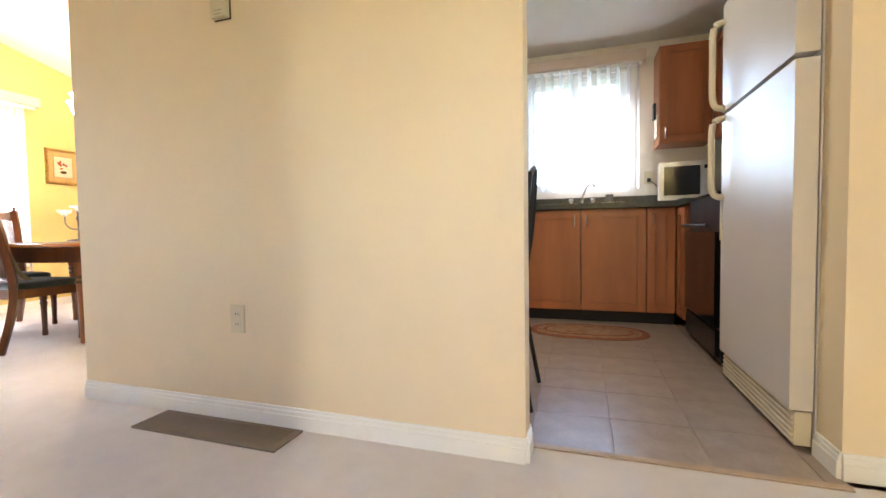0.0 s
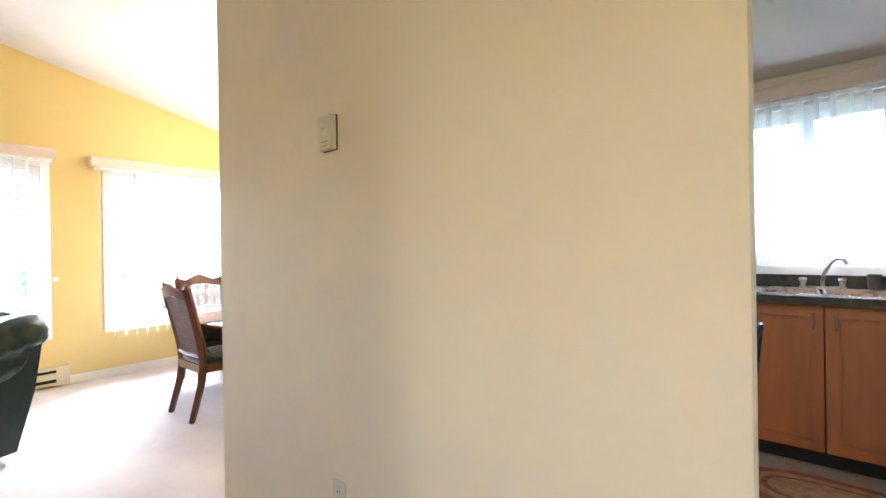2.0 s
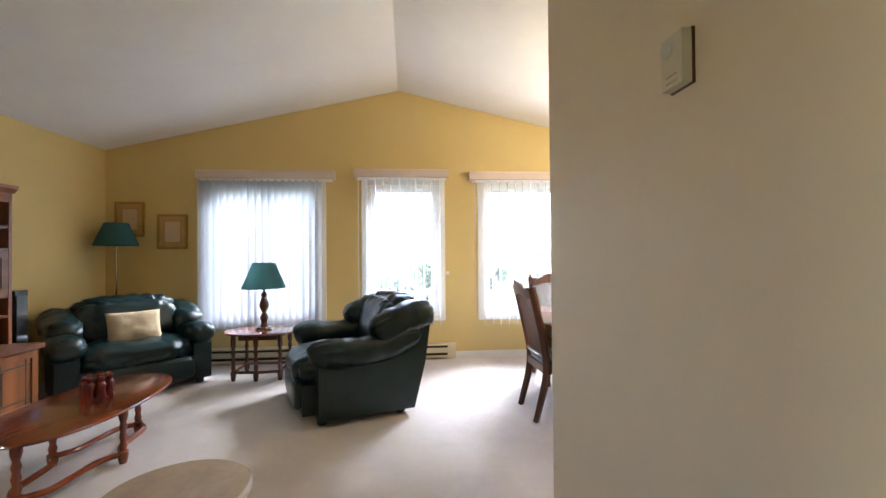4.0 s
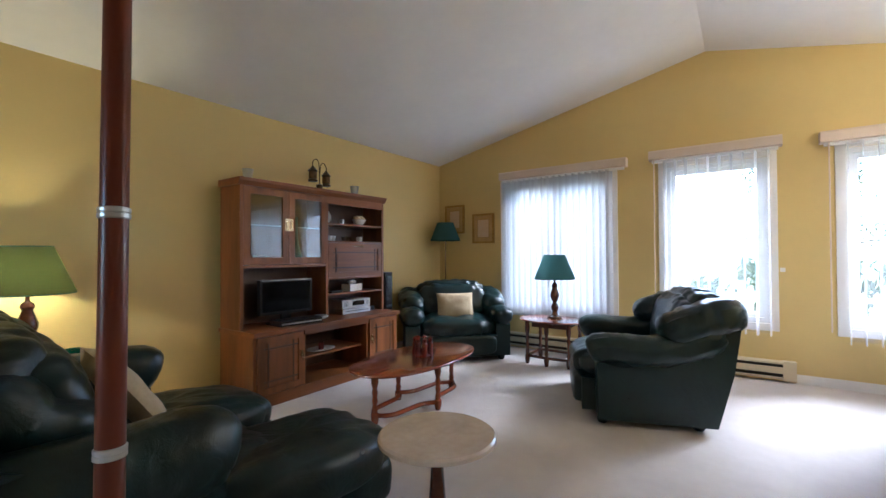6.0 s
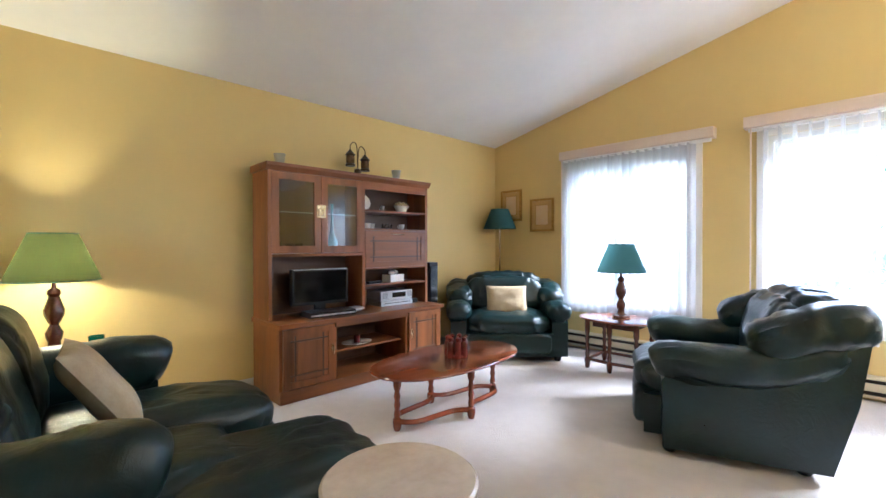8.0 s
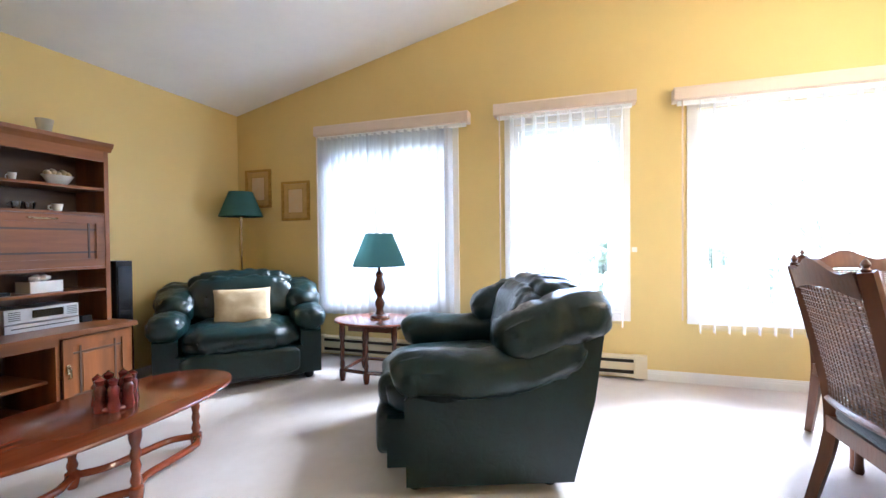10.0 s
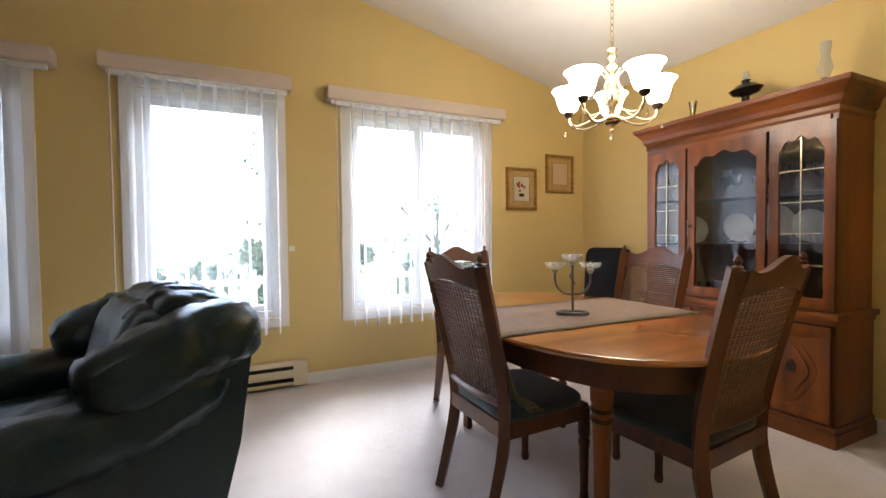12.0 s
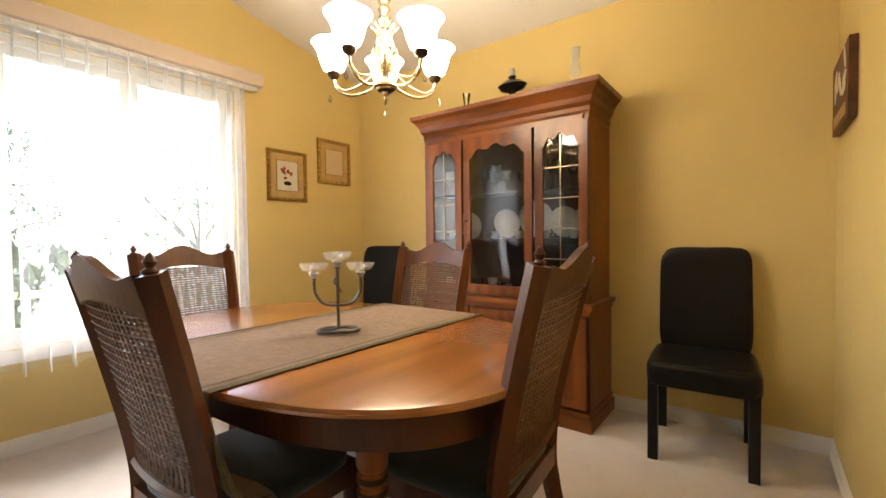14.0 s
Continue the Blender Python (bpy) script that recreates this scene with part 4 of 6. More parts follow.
def plate(name, x, y, z, r, lean, turn, label, deco=True):
    t = thing(name, x, y, z, turn, label, "plate", "display plates")
    m = rot(90 - lean, 0, 0)
    bm = lathe(bmesh.new(), [(0, 0.004), (r * 0.55, 0.004), (r * 0.62, 0.008), (r, 0.020), (r, 0.024), (r * 0.6, 0.012), (0, 0.009)], 32)
    bmesh.ops.transform(bm, matrix=Matrix.Translation((0, 0, r)) @ m, verts=bm.verts)
    part("dish", bm, CHINA, t)
    if deco:
        bm = lathe(bmesh.new(), [(0, 0.0135), (r * 0.38, 0.0135), (r * 0.38, 0.0095)], 14)
        bmesh.ops.transform(bm, matrix=Matrix.Translation((0, 0, r)) @ m, verts=bm.verts)
        part("painted_flower", bm, ROSE, t, "faded rose flower print")
    return t


def cup(x, y, z, r, h, material, label, name="cup"):
    t = thing(name, x, y, z, 0, label, "cup", "shelf cups")
    bm = lathe(bmesh.new(), [(r * 0.6, 0), (r * 0.75, h * 0.3), (r, h), (r * 0.92, h), (r * 0.68, h * 0.3), (0, h * 0.12)], 18)
    part("bowl", bm, material, t)
    bm = tube(bmesh.new(), curve([(r * 0.85, 0, h * 0.75), (r * 1.5, 0, h * 0.7), (r * 1.5, 0, h * 0.35), (r * 0.75, 0, h * 0.3)], 4), r * 0.1, 6)
    part("handle", bm, material, t)
    return t


plate("display_plate", -3.47, -2.36, 1.575, 0.085, 18, 180, "oval white china plate standing on a shelf", False)
bk = thing("shell_basket", -3.93, -2.30, 1.573, 0, "cream porcelain shell basket on the top shelf", "ornament")
bm = lathe(bmesh.new(), [(0.03, 0), (0.06, 0.03), (0.088, 0.075), (0.08, 0.075), (0.05, 0.03), (0, 0.015)], 22, 0, 0, 1.1, 0.7)
part("bowl", bm, CHINA, bk)
for k in range(5):
    bm = bmesh.new()
    cushion(bm, (-0.06 + 0.03 * k, 0, 0.085 + 0.012 * (k % 2)), (0.045, 0.05, 0.05), None, 0.9, 0.002, nu=14, nv=8)
    part("shell", bm, mat("cream_shell", (0.60, 0.47, 0.24), 0.4) if "cream_shell" not in MATS else MATS["cream_shell"], bk)
cup(-3.68, -2.30, 1.573, 0.022, 0.06, CHINA, "small china egg cup on the top shelf")
for i, (cx, cm) in enumerate(((-3.47, CHINA), (-3.54, CHINA), (-3.68, CRYSTAL), (-3.76, CRYSTAL), (-3.90, CHINA))):
    cup(cx, -2.26 - 0.03 * (i % 2), 1.393, 0.033, 0.055, cm, "small white china cup on a shelf" if cm is CHINA else "small clear glass cup on a shelf")
dish = thing("platter", -3.25, -2.12, 0.318, 0, "pale oval platter with a red candle", "platter")
part("dish", lathe(bmesh.new(), [(0.05, 0), (0.15, 0.012), (0.15, 0.018), (0.05, 0.008), (0, 0.008)], 30, 0, 0, 1, 0.7), CHINA, dish)
part("candle", lathe(bmesh.new(), [(0.028, 0.01), (0.028, 0.075), (0, 0.072)], 16), REDGLASS, dish, "short red candle")
bt = thing("bottle", -3.10, -2.30, 1.165, 0, "pale teal long-necked glass bottle behind the cabinet door", "bottle")
part("body", lathe(bmesh.new(), [(0.045, 0), (0.055, 0.04), (0.05, 0.10), (0.022, 0.17), (0.012, 0.26), (0.012, 0.44), (0.02, 0.45), (0, 0.455)], 18), TEALGLASS, bt)
for cx in (-2.60, -2.70, -2.79):
    cup(cx, -2.33, 1.162, 0.03, 0.09, CRYSTAL, "clear stemmed glass in the cabinet", "drinking_glass")
for cx in (-3.0, -3.18):
    cup(cx, -2.33, 1.513, 0.03, 0.07, CRYSTAL, "clear glass on a glass shelf", "drinking_glass")
sp = thing("tower_speaker", -4.27, -2.28, 0, 0, "slim dark tower speaker beside the wall unit", "speaker")
part("cabinet_body", one_box(-0.06, 0.06, -0.12, 0.12, 0.02, 1.04), BLACK, sp, smooth=False, bevel=0.008)
part("grille", one_box(-0.052, 0.052, 0.121, 0.128, 0.10, 1.0), SCREEN, sp, smooth=False, bevel=0.003)
part("plinth", one_box(-0.07, 0.07, -0.13, 0.13, 0, 0.02), BLACK, sp, smooth=False)
for cx, cy in ((-2.62, -2.34), (-3.86, -2.30)):
    v = thing("glass_vase", cx, cy, 1.90, 0, "clear frosted glass vase on top of the wall unit", "vase", "glass vases")
    part("bowl", lathe(bmesh.new(), [(0.03, 0), (0.035, 0.03), (0.05, 0.12), (0.045, 0.12), (0.03, 0.03), (0, 0.02)], 20), FROST, v)
ln = thing("lantern_stand", -3.41, -2.34, 1.90, 0, "dark bronze stand with two hanging lanterns", "lantern")
part("base", lathe(bmesh.new(), [(0.05, 0), (0.05, 0.02), (0.03, 0.03), (0.035, 0.08), (0.012, 0.09)], 16), BRONZE, ln)
for s, h in ((-1, 0.27), (1, 0.30)):
    part("hook", tube(bmesh.new(), curve([(0, 0, 0.08), (s * 0.01, 0, h), (s * 0.045, 0, h + 0.045), (s * 0.085, 0, h + 0.01), (s * 0.085, 0, h - 0.035)]), 0.005, 6), BRONZE, ln)
    z = h - 0.195
    body = part("lantern", lathe(bmesh.new(), [(0.046, 0), (0.049, 0.015), (0.038, 0.026), (0.038, 0.10), (0.052, 0.112), (0.018, 0.15), (0.008, 0.165)], 12, s * 0.085, 0, z=z), BRONZE, ln)
    part("lantern_glass", lathe(bmesh.new(), [(0.039, 0.028), (0.041, 0.065), (0.039, 0.098)], 12, s * 0.085, 0, z=z), AMBER, body)

# coffee table
TURNED = [(0.020, 0.0), (0.026, 0.02), (0.030, 0.045), (0.030, 0.075), (0.018, 0.085), (0.024, 0.11), (0.016, 0.14), (0.022, 0.17), (0.016, 0.20), (0.023, 0.23), (0.016, 0.26), (0.022, 0.28), (0.027, 0.30), (0.027, 0.345)]


def oval_top(bm, a, b, z0, z1, n=64, p=1.0):
    def ring(sa, sb, z):
        return [bm.verts.new((math.copysign(abs(math.cos(k * 2 * math.pi / n)) ** p, math.cos(k * 2 * math.pi / n)) * sa,
                              math.copysign(abs(math.sin(k * 2 * math.pi / n)) ** p, math.sin(k * 2 * math.pi / n)) * sb, z)) for k in range(n)]
    h = z1 - z0
    rs = [ring(a - 0.022, b - 0.022, z0), ring(a - 0.004, b - 0.004, z0 + h * 0.25), ring(a, b, z0 + h * 0.6), ring(a - 0.004, b - 0.004, z1 - h * 0.1), ring(a - 0.012, b - 0.012, z1)]
    for u, v in zip(rs, rs[1:]):
        for k in range(n):
            bm.faces.new((u[k], u[(k + 1) % n], v[(k + 1) % n], v[k]))
    bm.faces.new(rs[0][::-1])
    bm.faces.new(rs[-1])
    return bm


ct = thing("coffee_table", -3.30, -0.95, 0, 0, "glossy cherry oval coffee table with turned legs", "coffee table")
part("tabletop", oval_top(bmesh.new(), 0.66, 0.34, 0.375, 0.40, p=0.85), CHERRY, ct)
legs = ((-0.50, 0.0), (0.0, -0.21), (0.50, 0.0), (0.0, 0.21))
for lx, ly in legs:
    part("leg", lathe(bmesh.new(), TURNED + [(0.024, 0.376)], 16, lx, ly), CHERRY, ct)
for end in (legs[0], legs[2]):
    for mid in (legs[1], legs[3]):
        e, m = Vector((*end, 0.06)), Vector((*mid, 0.06))
        out = Vector((end[0], mid[1] * 2.4, 0)).normalized()
        pts = curve([e, e.lerp(m, 0.25) + out * 0.055, e.lerp(m, 0.5) + out * 0.012, e.lerp(m, 0.75) - out * 0.035, m], 6)
        part("stretcher", tube(bmesh.new(), pts, 0.020, 8, flat=0.9), CHERRY, ct)
hold = thing("candle_holder", -3.345, -0.925, 0.40, 0, "red glazed ring of little figures holding a candle", "candle holder")
for k in range(7):
    a = 2 * math.pi * k / 7
    part("pillar", lathe(bmesh.new(), [(0.022, 0), (0.029, 0.024), (0.022, 0.07), (0.027, 0.105), (0.016, 0.122), (0.023, 0.146), (0, 0.166)], 10, 0.066 * math.cos(a), 0.066 * math.sin(a)), REDGLASS, hold)
part("rim", tube(bmesh.new(), [(0.066 * math.cos(k * math.pi / 12), 0.066 * math.sin(k * math.pi / 12), 0.012) for k in range(24)], 0.014, 8, True), REDGLASS, hold)
part("candle", lathe(bmesh.new(), [(0.03, 0), (0.03, 0.07), (0, 0.068)], 14), REDGLASS, hold)

# end table and lamps
et = thing("end_table", -5.26, -0.52, 0, 0, "cherry oval drop-leaf end table with turned legs", "end table")
part("tabletop", oval_top(bmesh.new(), 0.29, 0.40, 0.475, 0.50), CHERRY, et)
part("apron", one_box(-0.16, 0.16, -0.20, 0.20, 0.415, 0.475), DARKWOOD, et, smooth=False)
for lx, ly in ((-0.19, -0.24), (0.19, -0.24), (-0.19, 0.24), (0.19, 0.24), (0.22, 0.0)):
    part("leg", lathe(bmesh.new(), [(r * 0.95, h * 1.26) for r, h in TURNED] + [(0.022, 0.475)], 14, lx, ly), DARKWOOD, et)
for a, b in (((-0.19, -0.24), (0.19, -0.24)), ((0.19, -0.24), (0.22, 0.0)), ((0.22, 0.0), (0.19, 0.24)), ((0.19, 0.24), (-0.19, 0.24)), ((-0.19, -0.24), (-0.19, 0.24))):
    part("stretcher", tube(bmesh.new(), [(*a, 0.09), (*b, 0.09)], 0.016, 8), DARKWOOD, et)
LAMP = [(0.075, 0), (0.085, 0.012), (0.08, 0.03), (0.045, 0.04), (0.032, 0.06), (0.030, 0.085), (0.040, 0.11), (0.044, 0.14), (0.030, 0.17), (0.022, 0.19), (0.034, 0.21), (0.050, 0.25), (0.052, 0.28), (0.036, 0.33), (0.026, 0.36), (0.036, 0.38), (0.030, 0.40), (0.012, 0.415), (0.010, 0.47)]


def table_lamp(x, y, z, label, shade_mat, rb, rt, z0, z1, lit=False):
    t = thing("table_lamp", x, y, z, 0, label, "lamp", "green shade table lamps")
    part("body", lathe(bmesh.new(), LAMP, 24), DARKWOOD, t, "dark turned wood baluster")
    part("base_ring", lathe(bmesh.new(), [(0.09, 0), (0.092, 0.008), (0.07, 0.014)], 24), BRASS, t, "brass foot")
    n = 56
    bm = bmesh.new()
    lo, hi = [], []
    for k in range(n):
        a, w = 2 * math.pi * k / n, 1 + (0.03 if k % 2 else 0)
        lo.append(bm.verts.new((rb * w * math.cos(a), rb * w * math.sin(a), z0)))
        hi.append(bm.verts.new((rt * w * math.cos(a), rt * w * math.sin(a), z1)))
    for k in range(n):
        bm.faces.new((lo[k], lo[(k + 1) % n], hi[(k + 1) % n], hi[k]))
    shade = part("shade", bm, shade_mat, t, "pleated green cloth shade" if lit else "teal cloth shade")
    for r, zz in ((rb, z0), (rt, z1)):
        part("trim", tube(bmesh.new(), [(1.008 * r * math.cos(2 * math.pi * k / 40), 1.008 * r * math.sin(2 * math.pi * k / 40), zz) for k in range(40)], 0.004, 6, True), TRIM_TEAL, shade)
    part("bulb", lathe(bmesh.new(), [(0.012, 0.47), (0.028, 0.52), (0.02, 0.55), (0, 0.56)], 14), BULB if lit else CHINA, t)
    return t


table_lamp(-5.29, -0.515, 0.50, "dark turned wood lamp with a teal shade on the end table", SHADE_TEAL, 0.225, 0.115, 0.46, 0.735)
gt = thing("side_table", -1.16, -2.26, 0, 0, "small dark wooden side table beside the sofa", "side table")
part("tabletop", oval_top(bmesh.new(), 0.24, 0.22, 0.535, 0.56), CHERRY, gt)
for lx, ly in ((-0.15, -0.13), (0.15, -0.13), (-0.15, 0.13), (0.15, 0.13)):
    part("leg", lathe(bmesh.new(), [(r * 0.9, h * 1.42) for r, h in TURNED] + [(0.02, 0.536)], 12, lx, ly), DARKWOOD, gt)
table_lamp(-1.17, -2.24, 0.56, "lit turned wood table lamp with a green pleated shade", GREENSHADE, 0.225, 0.115, 0.46, 0.745, True)
lamp("table_lamp_light", "POINT", 5.5, (1.0, 0.80, 0.42), pose(-1.17, -2.24, 1.09), 0.03)
gg = thing("candle_glass", -1.36, -2.13, 0.56, 0, "green glass candle tumbler on the side table", "candle")
part("tumbler", lathe(bmesh.new(), [(0.035, 0), (0.042, 0.11), (0.038, 0.11), (0.032, 0.01), (0, 0.01)], 18), GREENGLASS, gg)

fl = thing("floor_lamp", -5.50, -2.20, 0, 0, "brass floor lamp with a teal shade in the corner", "lamp")
part("base", lathe(bmesh.new(), [(0.13, 0), (0.13, 0.015), (0.03, 0.03), (0.012, 0.05)], 28), BRASS, fl)
part("pole", lathe(bmesh.new(), [(0.010, 0.04), (0.010, 1.42), (0.018, 1.44), (0.010, 1.46), (0.010, 1.5)], 12), BRASS, fl)
bm = lathe(bmesh.new(), [(0.215, 1.445), (0.115, 1.70), (0.11, 1.70), (0.21, 1.445)], 40)
part("shade", bm, SHADE_TEAL, fl, "teal cloth cone shade")

mt = thing("marble_table", -1.765, 0.375, 0, 0, "round cream marble pedestal table", "side table")
part("marble_top", lathe(bmesh.new(), [(0.0, 0.575), (0.20, 0.575), (0.212, 0.582), (0.212, 0.595), (0.204, 0.602), (0.0, 0.602)], 48), MARBLE, mt)
part("pedestal", lathe(bmesh.new(), [(0.03, 0.06), (0.04, 0.12), (0.028, 0.2), (0.034, 0.32), (0.026, 0.42), (0.020, 0.52), (0.05, 0.56), (0.06, 0.575)], 20), DARKWOOD, mt)
for k in range(3):
    a = 2 * math.pi * k / 3 + 0.5
    part("foot", tube(bmesh.new(), curve([(0.02 * math.cos(a), 0.02 * math.sin(a), 0.11), (0.10 * math.cos(a), 0.10 * math.sin(a), 0.08), (0.16 * math.cos(a), 0.16 * math.sin(a), 0.018), (0.19 * math.cos(a), 0.19 * math.sin(a), 0.02)], 5), 0.017, 8), DARKWOOD, mt)

pl = thing("wooden_pole", -0.643, 0.427, 0, 0, "tall red lacquered wooden pole with metal rings", "pole")
pl.matrix_world = Matrix.Translation((-0.76, 0.468, 0)) @ Vector((-0.0227, -0.0453, 1)).to_track_quat("Z", "Y").to_matrix().to_4x4()
part("shaft", lathe(bmesh.new(), [(0.0215, 0), (0.0215, 0.985), (0.021, 1.38), (0.0205, vault(0.3) + 0.01)], 24), POLE, pl)
for z in (0.13, 0.522, 0.918, 1.315, 1.712, 2.109):
    part("ring", lathe(bmesh.new(), [(0.0215, z - 0.010), (0.024, z - 0.008), (0.024, z - 0.002), (0.022, z), (0.024, z + 0.002), (0.024, z + 0.008), (0.0215, z + 0.010)], 24), SILVER, pl, "silver metal ring")


def baseboard_heater(y0, y1):
    t = thing("baseboard_heater", WX, (y0 + y1) / 2, 0, 0, "almond enamel electric baseboard heater under the windows", "heater", "baseboard heaters")
    h = (y1 - y0) / 2
    bm = bmesh.new()
    prism(bm, [(0.002, 0.03), (0.02, 0.03), (0.02, 0.20), (0.002, 0.20)], -h, h, "y")
    part("back_plate", bm, HEATER, t, smooth=False)
    bm = bmesh.new()
    prism(bm, [(0.055, 0.085), (0.066, 0.085), (0.066, 0.145), (0.055, 0.145)], -h + 0.06, h - 0.10, "y")
    part("front_plate", bm, HEATER, t, smooth=False, bevel=0.003)
    bm = bmesh.new()
    prism(bm, [(0.02, 0.185), (0.06, 0.180), (0.066, 0.175), (0.066, 0.19), (0.02, 0.205)], -h + 0.06, h - 0.10, "y")
    part("top_lip", bm, HEATER, t, smooth=False)
    bm = bmesh.new()
    prism(bm, [(0.02, 0.03), (0.066, 0.03), (0.066, 0.05), (0.02, 0.05)], -h + 0.06, h - 0.10, "y")
    part("lower_lip", bm, HEATER, t, smooth=False)
    part("fin_block", one_box(0.02, 0.05, -h + 0.06, h - 0.10, 0.05, 0.18), GAP_DARK, t, smooth=False)
    for a, b in ((-h, -h + 0.06), (h - 0.10, h)):
        part("end_cap", one_box(0.002, 0.070, a, b, 0.02, 0.205), HEATER, t, smooth=False, bevel=0.004)


baseboard_heater(0.02, 1.67)
baseboard_heater(-1.45, -0.05)


def picture(x, y, z, w, h, turn, print_mat, label, motif=None):
    """A framed print hung on a wall: local x along the wall, -y into the room."""
    t = thing("picture_frame", x, y, z, turn, label, "picture", "gilt framed prints")
    bm = ring_panel(bmesh.new(), -w / 2, w / 2, -h / 2, h / 2, -0.022, -0.002, 0.028)
    part("frame", bm, GOLD, t, smooth=False, bevel=0.006)
    part("mat_board", one_box(-w / 2 + 0.02, w / 2 - 0.02, -0.010, -0.004, -h / 2 + 0.02, h / 2 - 0.02), TAN_MAT, t, smooth=False)
    part("print", one_box(-w / 2 + 0.085, w / 2 - 0.085, -0.013, -0.0105, -h / 2 + 0.085, h / 2 - 0.085), print_mat, t, smooth=False)
    part("inner_fillet", ring_panel(bmesh.new(), -w / 2 + 0.08, w / 2 - 0.08, -h / 2 + 0.08, h / 2 - 0.08, -0.015, -0.011, 0.006), GOLD, t, smooth=False)
    if motif:
        rng = random.Random(3)
        for k in range(9):
            bm = bmesh.new()
            cushion(bm, (rng.uniform(-0.05, 0.05), -0.0135, rng.uniform(-0.02, 0.06)), (0.035, 0.003, 0.022), rot(0, rng.uniform(0, 180), 0), 0.9, 0.0005, nu=10, nv=6)
            part("painted_petal", bm, motif, t)
        bm = bmesh.new()
        cushion(bm, (0, -0.0135, -0.06), (0.07, 0.003, 0.035), None, 0.8, 0.0005, nu=12, nv=6)
        part("painted_pot", bm, BRONZE, t)
    return t


picture(WX, -2.23, 1.765, 0.34, 0.42, 90, PICTURE_TAN, "gilt framed faded flower print in the corner")
picture(WX, -1.745, 1.615, 0.35, 0.42, 90, PICTURE_TAN, "gilt framed tan sketch beside the window")
picture(WX, 3.74, 1.625, 0.36, 0.41, 90, PAPER, "gilt framed print of red flowers in a pot", PICTURE_RED)
picture(WX, 4.22, 1.795, 0.36, 0.39, 90, PICTURE_TAN, "gilt framed tan landscape print")
sw = thing("blind_wand_clip", WX, 1.582, 1.08, 0, "small white cord clip on the wall beside a window", "clip")
part("plate", one_box(0.0, 0.012, -0.02, 0.02, -0.02, 0.02), WHITE, sw, smooth=False, bevel=0.003)

# hall side of the partition
th = thing("thermostat", -1.338, PY, 1.752, 0, "almond wall thermostat with a round dial", "thermostat")
part("case", one_box(-0.038, 0.038, -0.03, 0, -0.06, 0.06), HEATER, th, smooth=False, bevel=0.006)
# Thin dark plate round the case, standing in for its shadow on the wall.
part("back_shadow", one_box(-0.041, 0.041, -0.006, 0, -0.063, 0.063), OAK_DARK, th, smooth=False)
bm = bmesh.new()
tube(bm, [(-0.012, -0.030, 0.03), (-0.012, -0.036, 0.03)], 0.02, 20)
part("dial", bm, PAPER, th)
for z in (-0.035, -0.05):
    part("scale_bar", one_box(-0.02, 0.02, -0.0315, -0.030, z, z + 0.003), BRASS, th, smooth=False)
ou = thing("wall_outlet", -1.317, PY, 0.44, 0, "ivory duplex electrical outlet low on the partition", "outlet")
part("cover_plate", one_box(-0.036, 0.036, -0.006, 0, -0.06, 0.06), HEATER, ou, smooth=False, bevel=0.003)
for z in (-0.022, 0.022):
    o = part("socket", one_box(-0.016, 0.016, -0.008, -0.006, z - 0.014, z + 0.014), PAPER, ou, smooth=False, bevel=0.002)
    for hx in (-0.006, 0.006):
        part("slot", one_box(hx - 0.001, hx + 0.001, -0.0085, -0.0079, z - 0.004, z + 0.005), GAP_DARK, o, smooth=False)
ve = thing("floor_vent", -1.35, 1.612, 0, 0, "brown metal return air grille set in the carpet", "vent")
part("well", one_box(-0.335, 0.335, -0.065, 0.065, 0.001, 0.003), GAP_DARK, ve, smooth=False)
bm = bmesh.new()
for a, b, c, d2 in ((-0.36, 0.36, -0.085, -0.065), (-0.36, 0.36, 0.065, 0.085), (-0.36, -0.335, -0.065, 0.065), (0.335, 0.36, -0.065, 0.065)):
    box(bm, a, b, c, d2, 0, 0.008)
part("frame", bm, VENT_METAL, ve, smooth=False, bevel=0.002)
slat = mesh("slat", one_box(-0.0055, 0.0055, -0.065, 0.065, 0.003, 0.0065), VENT_METAL)
for k in range(48):
    s = new("slat", slat)
    s.parent = ve
    s.matrix_basis = pose(-0.328 + 0.656 * k / 47, 0, 0)

# ---- dining room ----
TX, TY = -4.02, 2.76
tb = thing("dining_table", TX, TY, 0, 0, "oval maple dining table with turned legs", "dining table")
part("tabletop", oval_top(bmesh.new(), 0.88, 0.595, 0.725, 0.755, 96, 0.78), TABLE, tb)
bm = bmesh.new()
n = 72
for a, b in ((0.80, 0.50), (0.775, 0.475)):
    for z in (0.615, 0.726):
        for k in range(n):
            c, s = math.cos(2 * math.pi * k / n), math.sin(2 * math.pi * k / n)
            bm.verts.new((math.copysign(abs(c) ** 0.78, c) * a, math.copysign(abs(s) ** 0.78, s) * b, z))
bm.verts.ensure_lookup_table()
for k in range(n):
    j = (k + 1) % n
    for p, q in ((0, 1), (3, 2), (1, 3), (2, 0)):
        bm.faces.new([bm.verts[i] for i in (p * n + k, p * n + j, q * n + j, q * n + k)])
part("apron", bm, CHAIRWOOD, tb)
TLEG = [(0.022, 0), (0.028, 0.01), (0.026, 0.05), (0.030, 0.25), (0.036, 0.44), (0.040, 0.455), (0.040, 0.47), (0.034, 0.48), (0.040, 0.49), (0.040, 0.51), (0.034, 0.52), (0.042, 0.53), (0.042, 0.72)]
